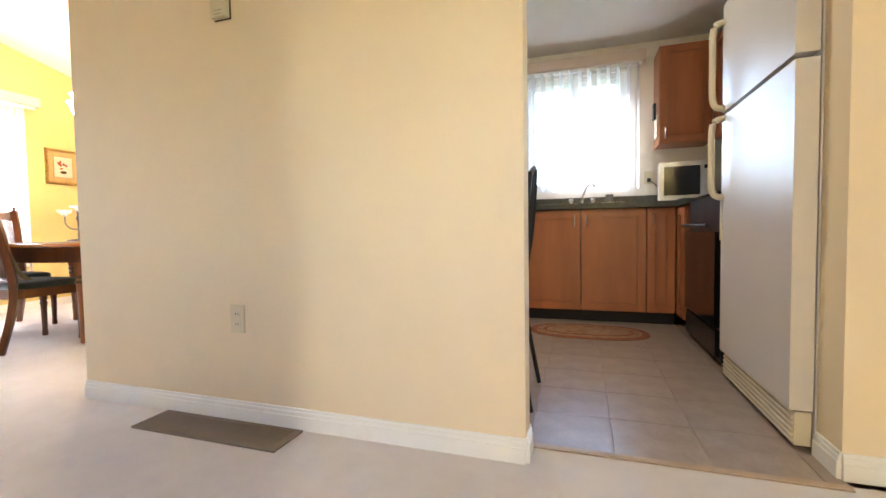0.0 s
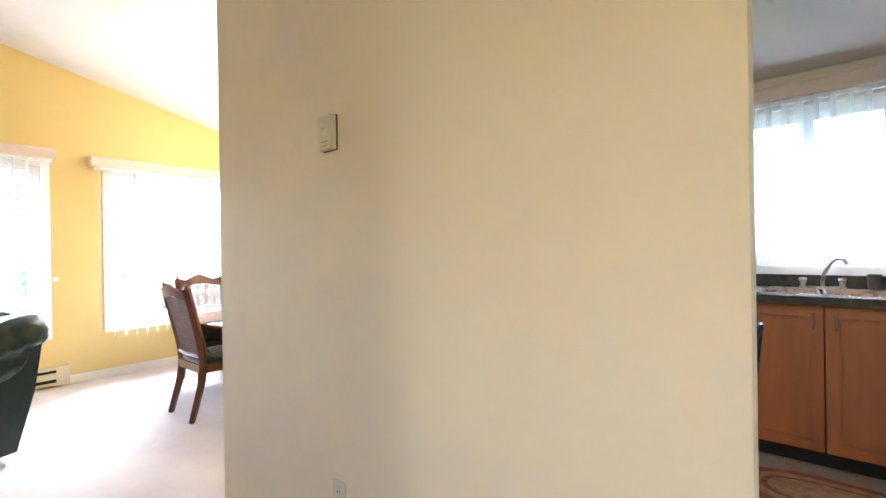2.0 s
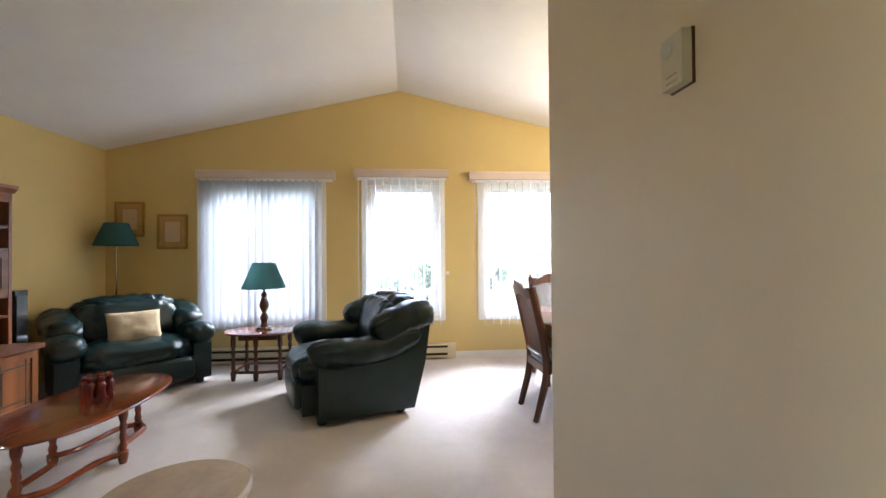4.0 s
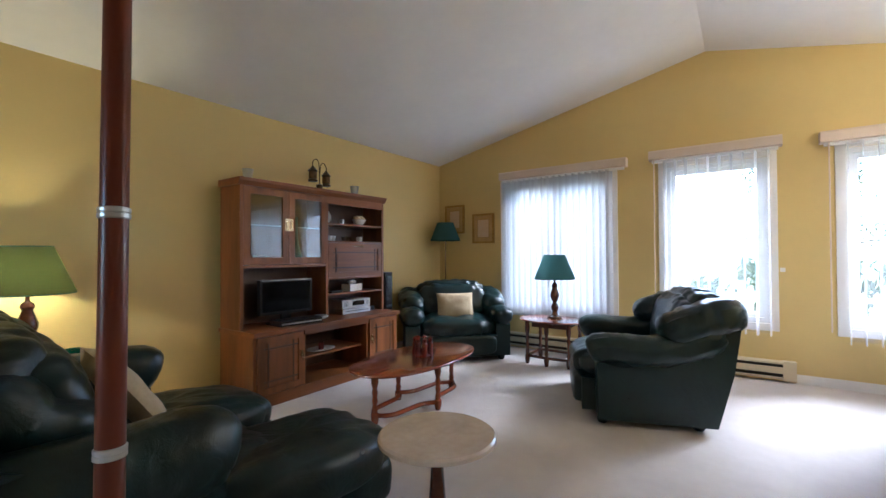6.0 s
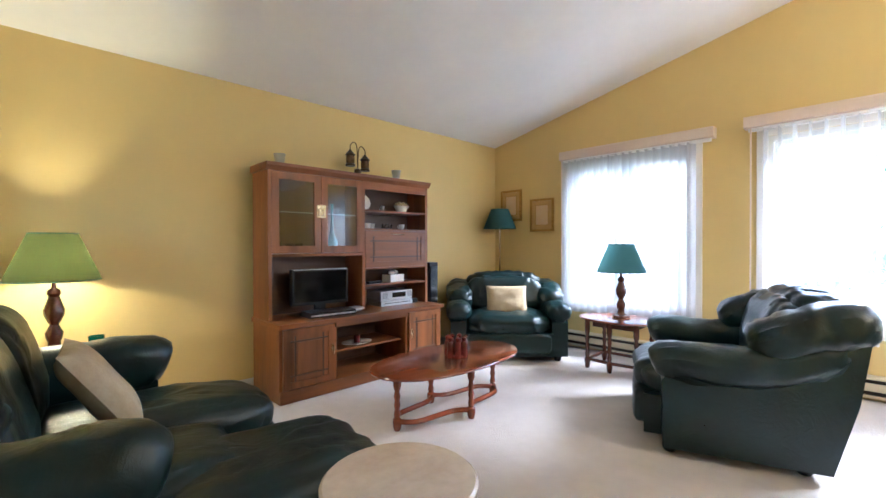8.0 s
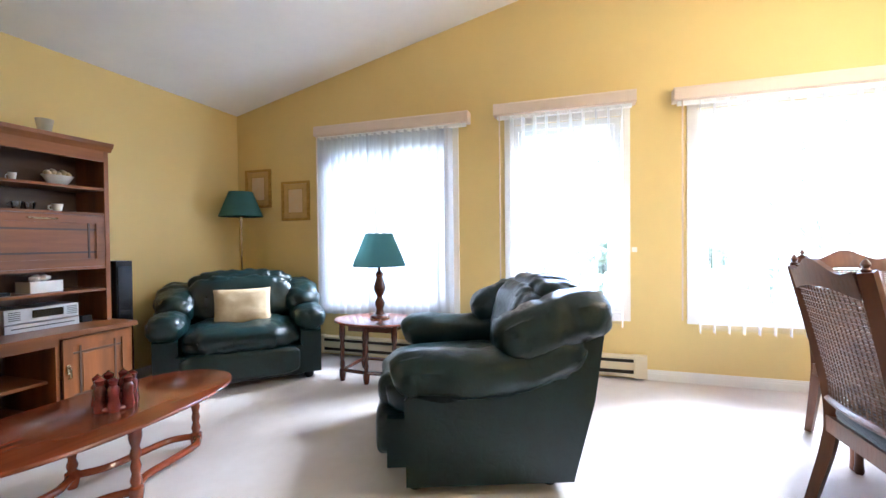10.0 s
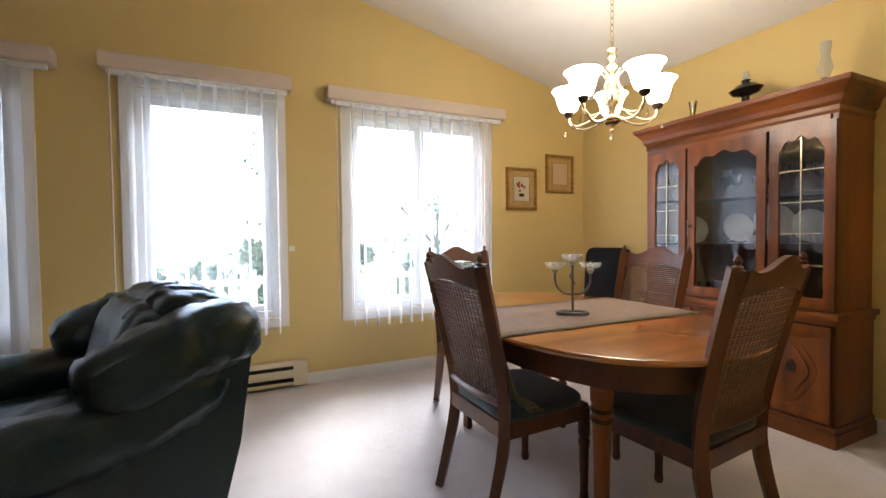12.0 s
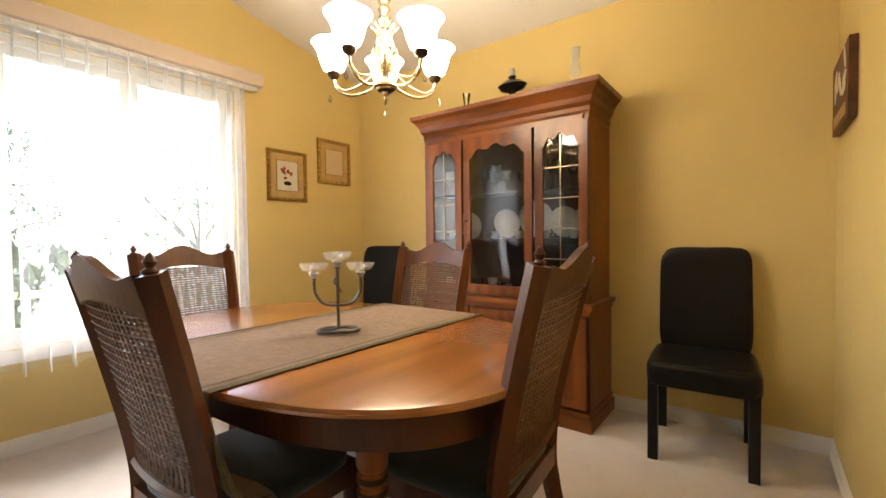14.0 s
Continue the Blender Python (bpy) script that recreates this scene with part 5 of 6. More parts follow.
for lx in (-0.54, 0.54):
    for ly in (-0.30, 0.30):
        leg = part("leg", lathe(bmesh.new(), TLEG, 18, lx, ly), HUTCH, tb)
        for z in (0.4625, 0.50):
            part("turned_ring", lathe(bmesh.new(), [(0.040, z - 0.008), (0.0425, z), (0.040, z + 0.008)], 18, lx, ly), BRONZE, leg)
part("leaf_joint", one_box(-0.0015, 0.0015, -0.58, 0.58, 0.7552, 0.7558), HUTCH_IN, tb, smooth=False)

rn = thing("table_runner", -4.01, TY, 0, 0, "taupe woven table runner with olive banded edges", "table runner")


def runner_strip(x0, x1, lift):
    """Cloth laid over the table's width and hanging over both edges."""
    prof = [(-0.60, 0.757), (0.60, 0.757), (0.613, 0.75), (0.618, 0.72), (0.625, 0.60)]
    line = [(-0.50, 0.497), (-0.56, 0.50), (-0.60, 0.56), (-0.609, 0.66), (-0.607, 0.73), (-0.604, 0.752)] + prof
    bm = bmesh.new()
    rows = []
    for y, z in line:
        hang = max(0.0, 0.74 - z)
        rows.append([bm.verts.new((x0 + (x1 - x0) * i / 10 + (hang * 0.55 if y < 0 else 0.0), y - hang * 0.05 * math.sin(i * 1.3), z + lift + 0.0015)) for i in range(11)])
    for a, b in zip(rows, rows[1:]):
        for i in range(10):
            bm.faces.new((a[i], a[i + 1], b[i + 1], b[i]))
    return bm


part("cloth", runner_strip(-0.31, 0.31, 0.0), RUNNER, rn)
for a, b in ((-0.31, -0.285), (0.285, 0.31), (-0.262, -0.255), (0.255, 0.262)):
    part("woven_band", runner_strip(a, b, 0.002), RUNNER_EDGE, rn, "olive woven band")

cs = thing("candelabra", -3.955, 2.745, 0.762, 47, "grey metal three-arm candelabra with crystal cups", "candelabra")
part("base_ring", tube(bmesh.new(), [(0.075 * math.cos(k * math.pi / 16), 0.05 * math.sin(k * math.pi / 16), 0.008) for k in range(32)], 0.007, 8, True), IRON, cs)
part("base_loop", tube(bmesh.new(), curve([(0.07, 0, 0.008), (0.03, 0.02, 0.012), (0, 0, 0.016), (-0.03, -0.02, 0.012), (-0.07, 0, 0.008)]), 0.006, 6), IRON, cs)
part("stem", lathe(bmesh.new(), [(0.006, 0.01), (0.006, 0.235), (0.012, 0.243), (0.006, 0.248)], 10), IRON, cs)
part("twist", tube(bmesh.new(), curve([(0.012, 0, 0.15), (0, 0.012, 0.17), (-0.012, 0, 0.19), (0, -0.012, 0.21)]), 0.004, 6), IRON, cs)
cups = [(0.0, 0.0, 0.245)]
for k in (-1, 1):
    part("arm", tube(bmesh.new(), curve([(0, 0, 0.10), (k * 0.05, 0, 0.108), (k * 0.082, 0, 0.15), (k * 0.085, 0, 0.205)]), 0.006, 8), IRON, cs)
    cups.append((k * 0.085, 0.0, 0.205))
for hx, hy, z in cups:
    part("cup_holder", lathe(bmesh.new(), [(0.008, 0), (0.014, 0.010), (0.020, 0.018), (0.012, 0.026)], 14, hx, hy, z=z), STEEL, cs)
    bm = lathe(bmesh.new(), [(0.018, 0.024), (0.044, 0.030), (0.054, 0.054), (0.049, 0.056), (0.038, 0.037), (0, 0.036)], 20, hx, hy, z=z)
    c = part("crystal_cup", bm, CUP_GLASS, cs, "clear crystal candle cup")
    part("tea_light", lathe(bmesh.new(), [(0.019, 0.036), (0.019, 0.050), (0.003, 0.050), (0.002, 0.060), (0, 0.060)], 14, hx, hy, z=z), CHINA, c, "white tea light")


def dining_chair():
    """Cane-backed chair facing +y, its middle over the origin."""
    t = thing("dining_chair", 0, 0, 0, 0, "brown wooden dining chair with cane back and teal seat", "chair", "cane chairs round the table")
    for s in (-1, 1):
        pts = [(s * 0.200, -0.30, 0.0), (s * 0.200, -0.262, 0.14), (s * 0.200, -0.222, 0.30), (s * 0.200, -0.210, 0.43), (s * 0.205, -0.225, 0.58), (s * 0.215, -0.275, 0.82), (s * 0.222, -0.33, 1.05)]
        bm = bmesh.new()
        line = curve(pts, 5)
        tube(bm, line, [0.030 if p.z > 0.35 else 0.024 + 0.008 * p.z / 0.35 for p in line], 4)
        post = part("rear_leg", bm, CHAIRWOOD, t, bevel=0.004)
        part("finial", lathe(bmesh.new(), [(0.012, 0), (0.016, 0.008), (0.008, 0.014), (0.014, 0.026), (0.006, 0.040), (0, 0.046)], 12, s * 0.223, -0.333, z=1.048), CHAIRWOOD, post)
        part("front_leg", lathe(bmesh.new(), [(0.016, 0), (0.021, 0.015), (0.017, 0.05), (0.021, 0.24), (0.026, 0.27), (0.020, 0.285), (0.026, 0.30), (0.026, 0.42)], 14, s * 0.205, 0.20), CHAIRWOOD, t)
    bm = bmesh.new()
    box(bm, -0.20, 0.20, -0.235, -0.205, 0.37, 0.435)
    box(bm, -0.215, 0.215, 0.19, 0.215, 0.37, 0.435)
    for s in (-1, 1):
        box(bm, s * 0.212 - 0.012, s * 0.212 + 0.012, -0.21, 0.19, 0.37, 0.435)
    part("seat_frame", bm, CHAIRWOOD, t, smooth=False, bevel=0.004)
    bm = bmesh.new()
    cushion(bm, (0, -0.005, 0.452), (0.46, 0.44, 0.075), None, 0.38, 0.003, nu=36, nv=14)
    part("seat", bm, TEAL, t, "dark teal upholstered seat")

    def back_at(u, v):
        """A place in the leaning back: u across, v up."""
        return Vector((u, -0.222 - 0.118 * max(0.0, (v - 0.55) / 0.47) ** 1.15 - 0.020 * (1 - (u / 0.21) ** 2), v))

    def arch(u):
        q = abs(u) / 0.2
        return 1.035 + 0.052 * (0.5 + 0.5 * math.cos(math.pi * min(1, q * 1.35))) + 0.012 * max(0, q - 0.75) * 4
    bm = bmesh.new()
    lo, hi = [], []
    for d in (-0.011, 0.011):
        lo.append([bm.verts.new(back_at(u, 0.955 + 0.028 * math.cos(u / 0.2 * math.pi / 2)) + Vector((0, d, 0))) for u in np.linspace(-0.205, 0.205, 25)])
        hi.append([bm.verts.new(back_at(u, arch(u)) + Vector((0, d, 0))) for u in np.linspace(-0.205, 0.205, 25)])
    for i in range(24):
        for q in ((lo[0][i], lo[0][i + 1], hi[0][i + 1], hi[0][i]), (lo[1][i], hi[1][i], hi[1][i + 1], lo[1][i + 1]), (lo[0][i], lo[1][i], lo[1][i + 1], lo[0][i + 1]), (hi[0][i], hi[0][i + 1], hi[1][i + 1], hi[1][i])):
            bm.faces.new(q)
    part("top_rail", bm, CHAIRWOOD, t)
    bm = bmesh.new()
    tube(bm, [back_at(u, 0.505) for u in np.linspace(-0.2, 0.2, 9)], 0.016, 6)
    part("lower_rail", bm, CHAIRWOOD, t)
    bm = bmesh.new()
    us = np.linspace(-0.19, 0.19, 6)
    for k in range(40):
        v = 0.519 + k * 0.0115
        tube(bm, [back_at(u, v + 0.0) + Vector((0, 0.002 * (k % 2), 0)) for u in us], 0.0046, 4)
    for u in np.linspace(-0.185, 0.185, 17):
        tube(bm, [back_at(u, v) for v in np.linspace(0.51, 0.975, 7)], 0.0034, 4)
    tagged(part("cane_panel", bm, CANE, t, "woven cane panel"), kind="stuff")
    return t


chair = dining_chair()
chair.matrix_world = pose(-3.88, 2.355, 0, 0, 0, 2)
copy_thing(chair, pose(-3.43, 2.80, 0, 0, 0, 95))
copy_thing(chair, pose(-4.73, 2.66, 0, 0, 0, -90))
copy_thing(chair, pose(-4.09, 3.17, 0, 0, 0, 180))


def parsons_chair():
    """Padded high-back chair facing -y."""
    t = thing("parsons_chair", 0, 0, 0, 0, "black leatherette high-back chair with square legs", "chair", "black side chairs")
    for s in (-1, 1):
        for y0, y1, top in ((-0.235, -0.19, 0.40), (0.20, 0.245, 0.40)):
            bm = bmesh.new()
            box(bm, s * 0.205 - 0.022, s * 0.205 + 0.022, y0, y1, 0.0, top)
            part("leg", bm, BLACK, t, smooth=False, bevel=0.003)
    bm = bmesh.new()
    cushion(bm, (0, -0.01, 0.43), (0.48, 0.50, 0.13), None, 0.25, 0.003, nu=36, nv=14)
    part("seat", bm, BLACK_LEATHER, t)
    bm = bmesh.new()
    cushion(bm, (0, 0.225, 0.74), (0.44, 0.085, 0.60), rot(-5, 0, 0), 0.25, 0.003, nu=44, nv=24)
    back = part("backrest", bm, BLACK_LEATHER, t)
    bm = bmesh.new()
    cushion(bm, (0, 0.178, 0.76), (0.022, 0.012, 0.022), None, 0.9, 0.0, nu=12, nv=8)
    part("button", bm, BLACK_LEATHER, back)
    part("seat_piping", tube(bmesh.new(), [(-0.22, -0.245, 0.487), (0.22, -0.245, 0.487)], 0.004, 6), BLACK, t)
    return t


bc = parsons_chair()
bc.matrix_world = pose(-2.92, 4.235, 0, 0, 0, 4)
copy_thing(bc, pose(-5.28, 4.22, 0, 0, 0, 20))

# china cabinet
HX0, HX1, HF, HB = -4.645, -3.43, 4.085, 4.525
hu = thing("china_cabinet", -0.022, 0, 0, 0, "reddish walnut china cabinet with leaded glass doors", "china cabinet")


def hp(name, x0, x1, y0, y1, z0, z1, m=HUTCH, bevel=0.004, parent=None):
    return part(name, one_box(x0, x1, y0, y1, z0, z1), m, parent or hu, smooth=False, bevel=bevel)


hp("plinth", HX0 - 0.02, HX1 + 0.02, HF - 0.02, HB, 0, 0.075, HUTCH_H, 0.01)
hp("plinth_mould", HX0 - 0.01, HX1 + 0.01, HF - 0.01, HB, 0.075, 0.105, HUTCH_H, 0.008)
for a in (HX0, HX1 - 0.03):
    hp("base_side", a, a + 0.03, HF + 0.02, HB, 0.105, 0.66)
    hp("upper_side", a + (0.012 if a == HX0 else -0.012), a + 0.03 + (0.012 if a == HX0 else -0.012), HF + 0.045, HB, 0.72, 1.82)
hp("base_front", HX0 + 0.03, HX1 - 0.03, HF + 0.02, HF + 0.035, 0.105, 0.66)
hp("waist_mould", HX0 - 0.025, HX1 + 0.025, HF - 0.025, HB, 0.69, 0.72, HUTCH_H, 0.010)
hp("waist_rail", HX0 - 0.008, HX1 + 0.008, HF - 0.008, HB, 0.66, 0.69, HUTCH_H, 0.006)
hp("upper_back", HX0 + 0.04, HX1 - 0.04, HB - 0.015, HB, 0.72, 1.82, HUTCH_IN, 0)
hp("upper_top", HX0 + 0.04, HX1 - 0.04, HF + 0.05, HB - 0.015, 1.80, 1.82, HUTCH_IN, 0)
bm = bmesh.new()
prof = [(0.0, 1.80), (0.006, 1.82), (0.004, 1.845), (0.020, 1.865), (0.028, 1.895), (0.050, 1.93), (0.072, 1.95), (0.078, 1.975)]
rings = []
for o, z in prof:
    rings.append([bm.verts.new(p) for p in ((HX0 - o + 0.012, HB, z), (HX0 - o + 0.012, HF + 0.045 - o, z), (HX1 + o - 0.012, HF + 0.045 - o, z), (HX1 + o - 0.012, HB, z))])
for a, b in zip(rings, rings[1:]):
    for i in range(3):
        bm.faces.new((a[i], a[i + 1], b[i + 1], b[i]))
bm.faces.new(rings[-1])
bm.faces.new(rings[0][::-1])
bm.faces.new([r[0] for r in rings] + [r[3] for r in rings[::-1]])
part("crown_mould", bm, HUTCH_H, hu, smooth=False)
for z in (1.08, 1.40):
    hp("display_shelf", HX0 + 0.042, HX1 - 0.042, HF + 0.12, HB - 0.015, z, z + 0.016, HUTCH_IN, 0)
hp("display_floor", HX0 + 0.042, HX1 - 0.042, HF + 0.05, HB - 0.015, 0.72, 0.735, HUTCH_H, 0)
hp("frieze", HX0 + 0.042, HX1 - 0.042, HF + 0.03, HF + 0.05, 1.77, 1.80, HUTCH_H)


def glazed_door(x0, x1, grid):
    """A door with a scalloped head, a pane and, on the side doors, thin brass bars."""
    z0, z1, y, w = 0.735, 1.77, HF + 0.028, 0.05
    bm = bmesh.new()
    box(bm, x0, x0 + w, y, y + 0.022, z0, z1)
    box(bm, x1 - w, x1, y, y + 0.022, z0, z1)
    box(bm, x0 + w, x1 - w, y, y + 0.022, z0, z0 + 0.06)
    a, b = x0 + w, x1 - w
    m, h = (a + b) / 2, (b - a) / 2
    pts = [(a, z1), (a, 1.63)]
    for k in range(25):
        u = -1 + 2 * k / 24
        s = 1.645 + 0.055 * max(0, math.cos(u * math.pi / 2 * 1.1)) ** 0.6 + 0.012 * math.cos(u * math.pi * 3)
        pts.append((m + u * h * 0.999, s))
    pts += [(b, 1.63), (b, z1)]
    prism(bm, pts, y, y + 0.022, "y")
    d = part("glazed_door", bm, HUTCH, hu, smooth=False)
    part("pane", one_box(a, b, y + 0.009, y + 0.013, z0 + 0.06, z1 - 0.04), CABINET_GLASS, d, smooth=False)
    if grid:
        part("glazing_bar", one_box(m - 0.0028, m + 0.0028, y + 0.003, y + 0.008, z0 + 0.06, 1.70), BRASS, d, "thin brass bar", smooth=False)
        for k in range(1, 5):
            z = z0 + 0.06 + k * 0.18
            part("glazing_bar", one_box(a, b, y + 0.003, y + 0.008, z - 0.0028, z + 0.0028), BRASS, d, "thin brass bar", smooth=False)
    return d


glazed_door(-4.60, -4.305, True)
d = glazed_door(-4.285, -3.785, False)
part("knob", lathe(bmesh.new(), [(0.006, 0), (0.012, 0.008), (0.008, 0.016), (0, 0.018)], 12, -4.262, HF + 0.02, z=1.21), BRONZE, d)
glazed_door(-3.765, -3.445, True)
for a, b in ((-4.60, -4.24), (-4.215, -3.83), (-3.805, -3.445)):
    bm = ring_panel(bmesh.new(), a, b, 0.12, 0.645, HF - 0.002, HF + 0.02, 0.05)
    d = part("base_door", bm, HUTCH, hu, smooth=False, bevel=0.006)
    part("door_panel", one_box(a + 0.05, b - 0.05, HF + 0.010, HF + 0.016, 0.17, 0.595), HUTCH, d, smooth=False)
    m = (a + b) / 2
    for r, dep in ((1.0, 0.006), (0.72, -0.002)):
        bm = bmesh.new()
        pts = []
        for k in range(40):
            t = 2 * math.pi * k / 40
            wob = 1 + 0.10 * math.cos(4 * t)
            pts.append((m + r * 0.105 * wob * math.cos(t), 0.385 + r * 0.165 * wob * math.sin(t)))
        prism(bm, pts, HF + dep, HF + 0.012, "y")
        part("carved_panel", bm, HUTCH, d, smooth=False, bevel=0.003)
    bm = bmesh.new()
    cushion(bm, (m, HF - 0.006, 0.40), (0.045, 0.012, 0.075), None, 0.8, 0.001, nu=16, nv=10)
    tube(bm, curve([(m - 0.018, HF - 0.01, 0.41), (m - 0.016, HF - 0.022, 0.375), (m + 0.016, HF - 0.022, 0.375), (m + 0.018, HF - 0.01, 0.41)], 4), 0.004, 6)
    part("pull", bm, BRONZE, d, "dark bronze pull")
for px, r in ((-4.50, 0.10), (-4.18, 0.105), (-3.95, 0.13), (-3.745, 0.105), (-3.615, 0.095)):
    plate("display_plate", px, HB - 0.06, 1.097, r, 10, 180 + 0, "white china plate with a rose standing in the cabinet")
rng = random.Random(5)
for i in range(15):
    px = -4.58 + 1.02 * i / 14
    z = 1.417
    g = thing("drinking_glass", px + rng.uniform(-0.02, 0.02), HB - 0.14 - rng.uniform(0, 0.1), z, 0, "clear stemmed glass in the china cabinet", "glass", "stemware")
    h = rng.uniform(0.13, 0.2)
    part("bowl", lathe(bmesh.new(), [(0.03, 0), (0.03, 0.004), (0.005, 0.01), (0.005, h * 0.45), (0.03, h * 0.6), (0.035, h), (0.031, h), (0.026, h * 0.62), (0, h * 0.5)], 14), CRYSTAL, g)
for i in range(9):
    px = -4.56 + 0.96 * i / 8
    cup(px, HB - 0.2 + rng.uniform(-0.05, 0.05), 0.736, rng.uniform(0.03, 0.045), rng.uniform(0.05, 0.10), (CHINA, STEEL, CRYSTAL)[i % 3], ("white china cup on the cabinet floor", "small silver pot on the cabinet floor", "clear glass bowl on the cabinet floor")[i % 3])
for i in range(6):
    cup(-4.53 + 0.185 * i, HB - 0.25, 1.097, 0.035, 0.05, CHINA if i % 2 else STEEL, "white china cup in front of plates" if i % 2 else "small silver cup in front of plates")
# on top of the china cabinet
bw = thing("oil_lamp", -4.03, 4.30, 1.975, 0, "black glass oil lamp with a clear chimney", "oil lamp", "cabinet top ornaments")
part("base", lathe(bmesh.new(), [(0.10, 0), (0.115, 0.015), (0.06, 0.04), (0.025, 0.07), (0.025, 0.10), (0.08, 0.115), (0.105, 0.145), (0.06, 0.175), (0.02, 0.19), (0.03, 0.205), (0.012, 0.215)], 20, 0, 0, 1.0, 0.7), SCREEN, bw)
part("chimney", lathe(bmesh.new(), [(0.014, 0.212), (0.022, 0.23), (0.016, 0.26), (0.013, 0.26), (0.018, 0.23)], 14), FROST, bw)
bw = thing("oil_lamp", -3.60, 4.30, 1.975, 0, "small dark oil lamp with a tall clear chimney", "oil lamp", "cabinet top ornaments")
part("base", lathe(bmesh.new(), [(0.04, 0), (0.045, 0.015), (0.018, 0.03), (0.03, 0.06), (0.012, 0.075)], 18), SCREEN, bw)
part("chimney", lathe(bmesh.new(), [(0.018, 0.075), (0.038, 0.13), (0.022, 0.20), (0.028, 0.28), (0.025, 0.28), (0.018, 0.20)], 14), FROST, bw)
bw = thing("glass_vase", -4.40, 4.30, 1.975, 0, "slim clear glass vase on the china cabinet", "vase", "glass vases")
part("bowl", lathe(bmesh.new(), [(0.03, 0), (0.012, 0.03), (0.02, 0.10), (0.03, 0.17), (0.027, 0.17), (0.01, 0.04)], 14), CRYSTAL, bw)

# chandelier
CX, CY = -4.06, 3.125
ch = thing("chandelier", CX, CY, 0, 0, "lit brass chandelier with five opal glass shades", "chandelier")
part("ceiling_cup", lathe(bmesh.new(), [(0.06, vault(CY) - 0.005), (0.055, vault(CY) - 0.03), (0.01, vault(CY) - 0.05)], 20), BRASS, ch)
for k in range(17):
    z = 2.235 + k * 0.037
    m = rot(0, 0, 90 * (k % 2))
    part("chain_link", tube(bmesh.new(), [m @ Vector((0.009 * math.cos(a), 0, z + 0.022 * math.sin(a))) for a in np.linspace(0, 2 * math.pi, 12, endpoint=False)], 0.0028, 5, True), BRASS, ch)
part("column", lathe(bmesh.new(), [(0.004, 1.735), (0.012, 1.745), (0.006, 1.76), (0.02, 1.775), (0.045, 1.79), (0.05, 1.81), (0.02, 1.825), (0.018, 1.86), (0.03, 1.88), (0.045, 1.93), (0.042, 1.97), (0.02, 2.03), (0.012, 2.07), (0.03, 2.09), (0.034, 2.105), (0.014, 2.12), (0.028, 2.15), (0.02, 2.17), (0.03, 2.19), (0.008, 2.215), (0.006, 2.235)], 24), BRASS, ch)
part("bottom_bowl", lathe(bmesh.new(), [(0.0, 1.772), (0.03, 1.778), (0.052, 1.80), (0.046, 1.812)], 20), BRONZE, ch)
for k in range(8):
    a = 2 * math.pi * k / 8
    part("column_leaf", tube(bmesh.new(), curve([(0.02 * math.cos(a), 0.02 * math.sin(a), 1.87), (0.055 * math.cos(a), 0.055 * math.sin(a), 1.95), (0.03 * math.cos(a), 0.03 * math.sin(a), 2.03), (0.06 * math.cos(a), 0.06 * math.sin(a), 2.07)], 4), 0.006, 6), BRASS, ch)
for k in range(5):
    a = radians(135 + 72 * k)
    c, s = math.cos(a), math.sin(a)
    part("arm", tube(bmesh.new(), curve([(0.02 * c, 0.02 * s, 1.825), (0.09 * c, 0.09 * s, 1.785), (0.17 * c, 0.17 * s, 1.775), (0.235 * c, 0.235 * s, 1.81), (0.25 * c, 0.25 * s, 1.862)]), 0.007, 8), BRASS, ch)
    part("scroll", tube(bmesh.new(), curve([(0.03 * c, 0.03 * s, 1.88), (0.10 * c, 0.10 * s, 1.83), (0.19 * c, 0.19 * s, 1.80), (0.24 * c, 0.24 * s, 1.83)]), 0.004, 6), BRASS, ch)
    part("shade_cup", lathe(bmesh.new(), [(0.012, 1.855), (0.026, 1.868), (0.030, 1.885), (0.022, 1.89)], 14, 0.25 * c, 0.25 * s), BRONZE, ch)
    part("shade", lathe(bmesh.new(), [(0.025, 1.885), (0.048, 1.900), (0.063, 1.938), (0.071, 1.975), (0.087, 2.005), (0.099, 2.018), (0.095, 2.021), (0.066, 1.978), (0.057, 1.938), (0.042, 1.905), (0.02, 1.89)], 28, 0.25 * c, 0.25 * s), OPAL, ch, "glowing opal glass bell shade")
    part("crystal_drop", lathe(bmesh.new(), [(0.0, 1.748), (0.009, 1.758), (0.006, 1.772), (0.001, 1.79)], 8, 0.27 * c, 0.27 * s), CRYSTAL, ch)
lamp("chandelier_light", "POINT", CHAND_LAMP, (1.0, 0.74, 0.42), pose(CX, CY, 2.06), 0.2)

fp = thing("canvas_print", DX, 4.20, 1.715, -90, "unframed canvas print of white flowers and fruit", "picture")
part("canvas", one_box(-0.23, 0.23, -0.03, -0.002, -0.155, 0.155), mat("dark_fruit_print", (0.16, 0.05, 0.02), 0.6, var=0.5, scale=12, second=(0.03, 0.02, 0.012)), fp, smooth=False, bevel=0.003)
for k in range(7):
    bm = bmesh.new()
    cushion(bm, (rng.uniform(-0.16, 0.16), -0.031, rng.uniform(-0.02, 0.11)), (0.11, 0.004, 0.045), rot(0, rng.uniform(0, 180), 0), 0.8, 0.001, nu=14, nv=6)
    part("painted_petal", bm, PAPER, fp)
part("painted_fruit", one_box(-0.18, 0.18, -0.0315, -0.030, -0.13, -0.08), GOLD, fp, smooth=False)

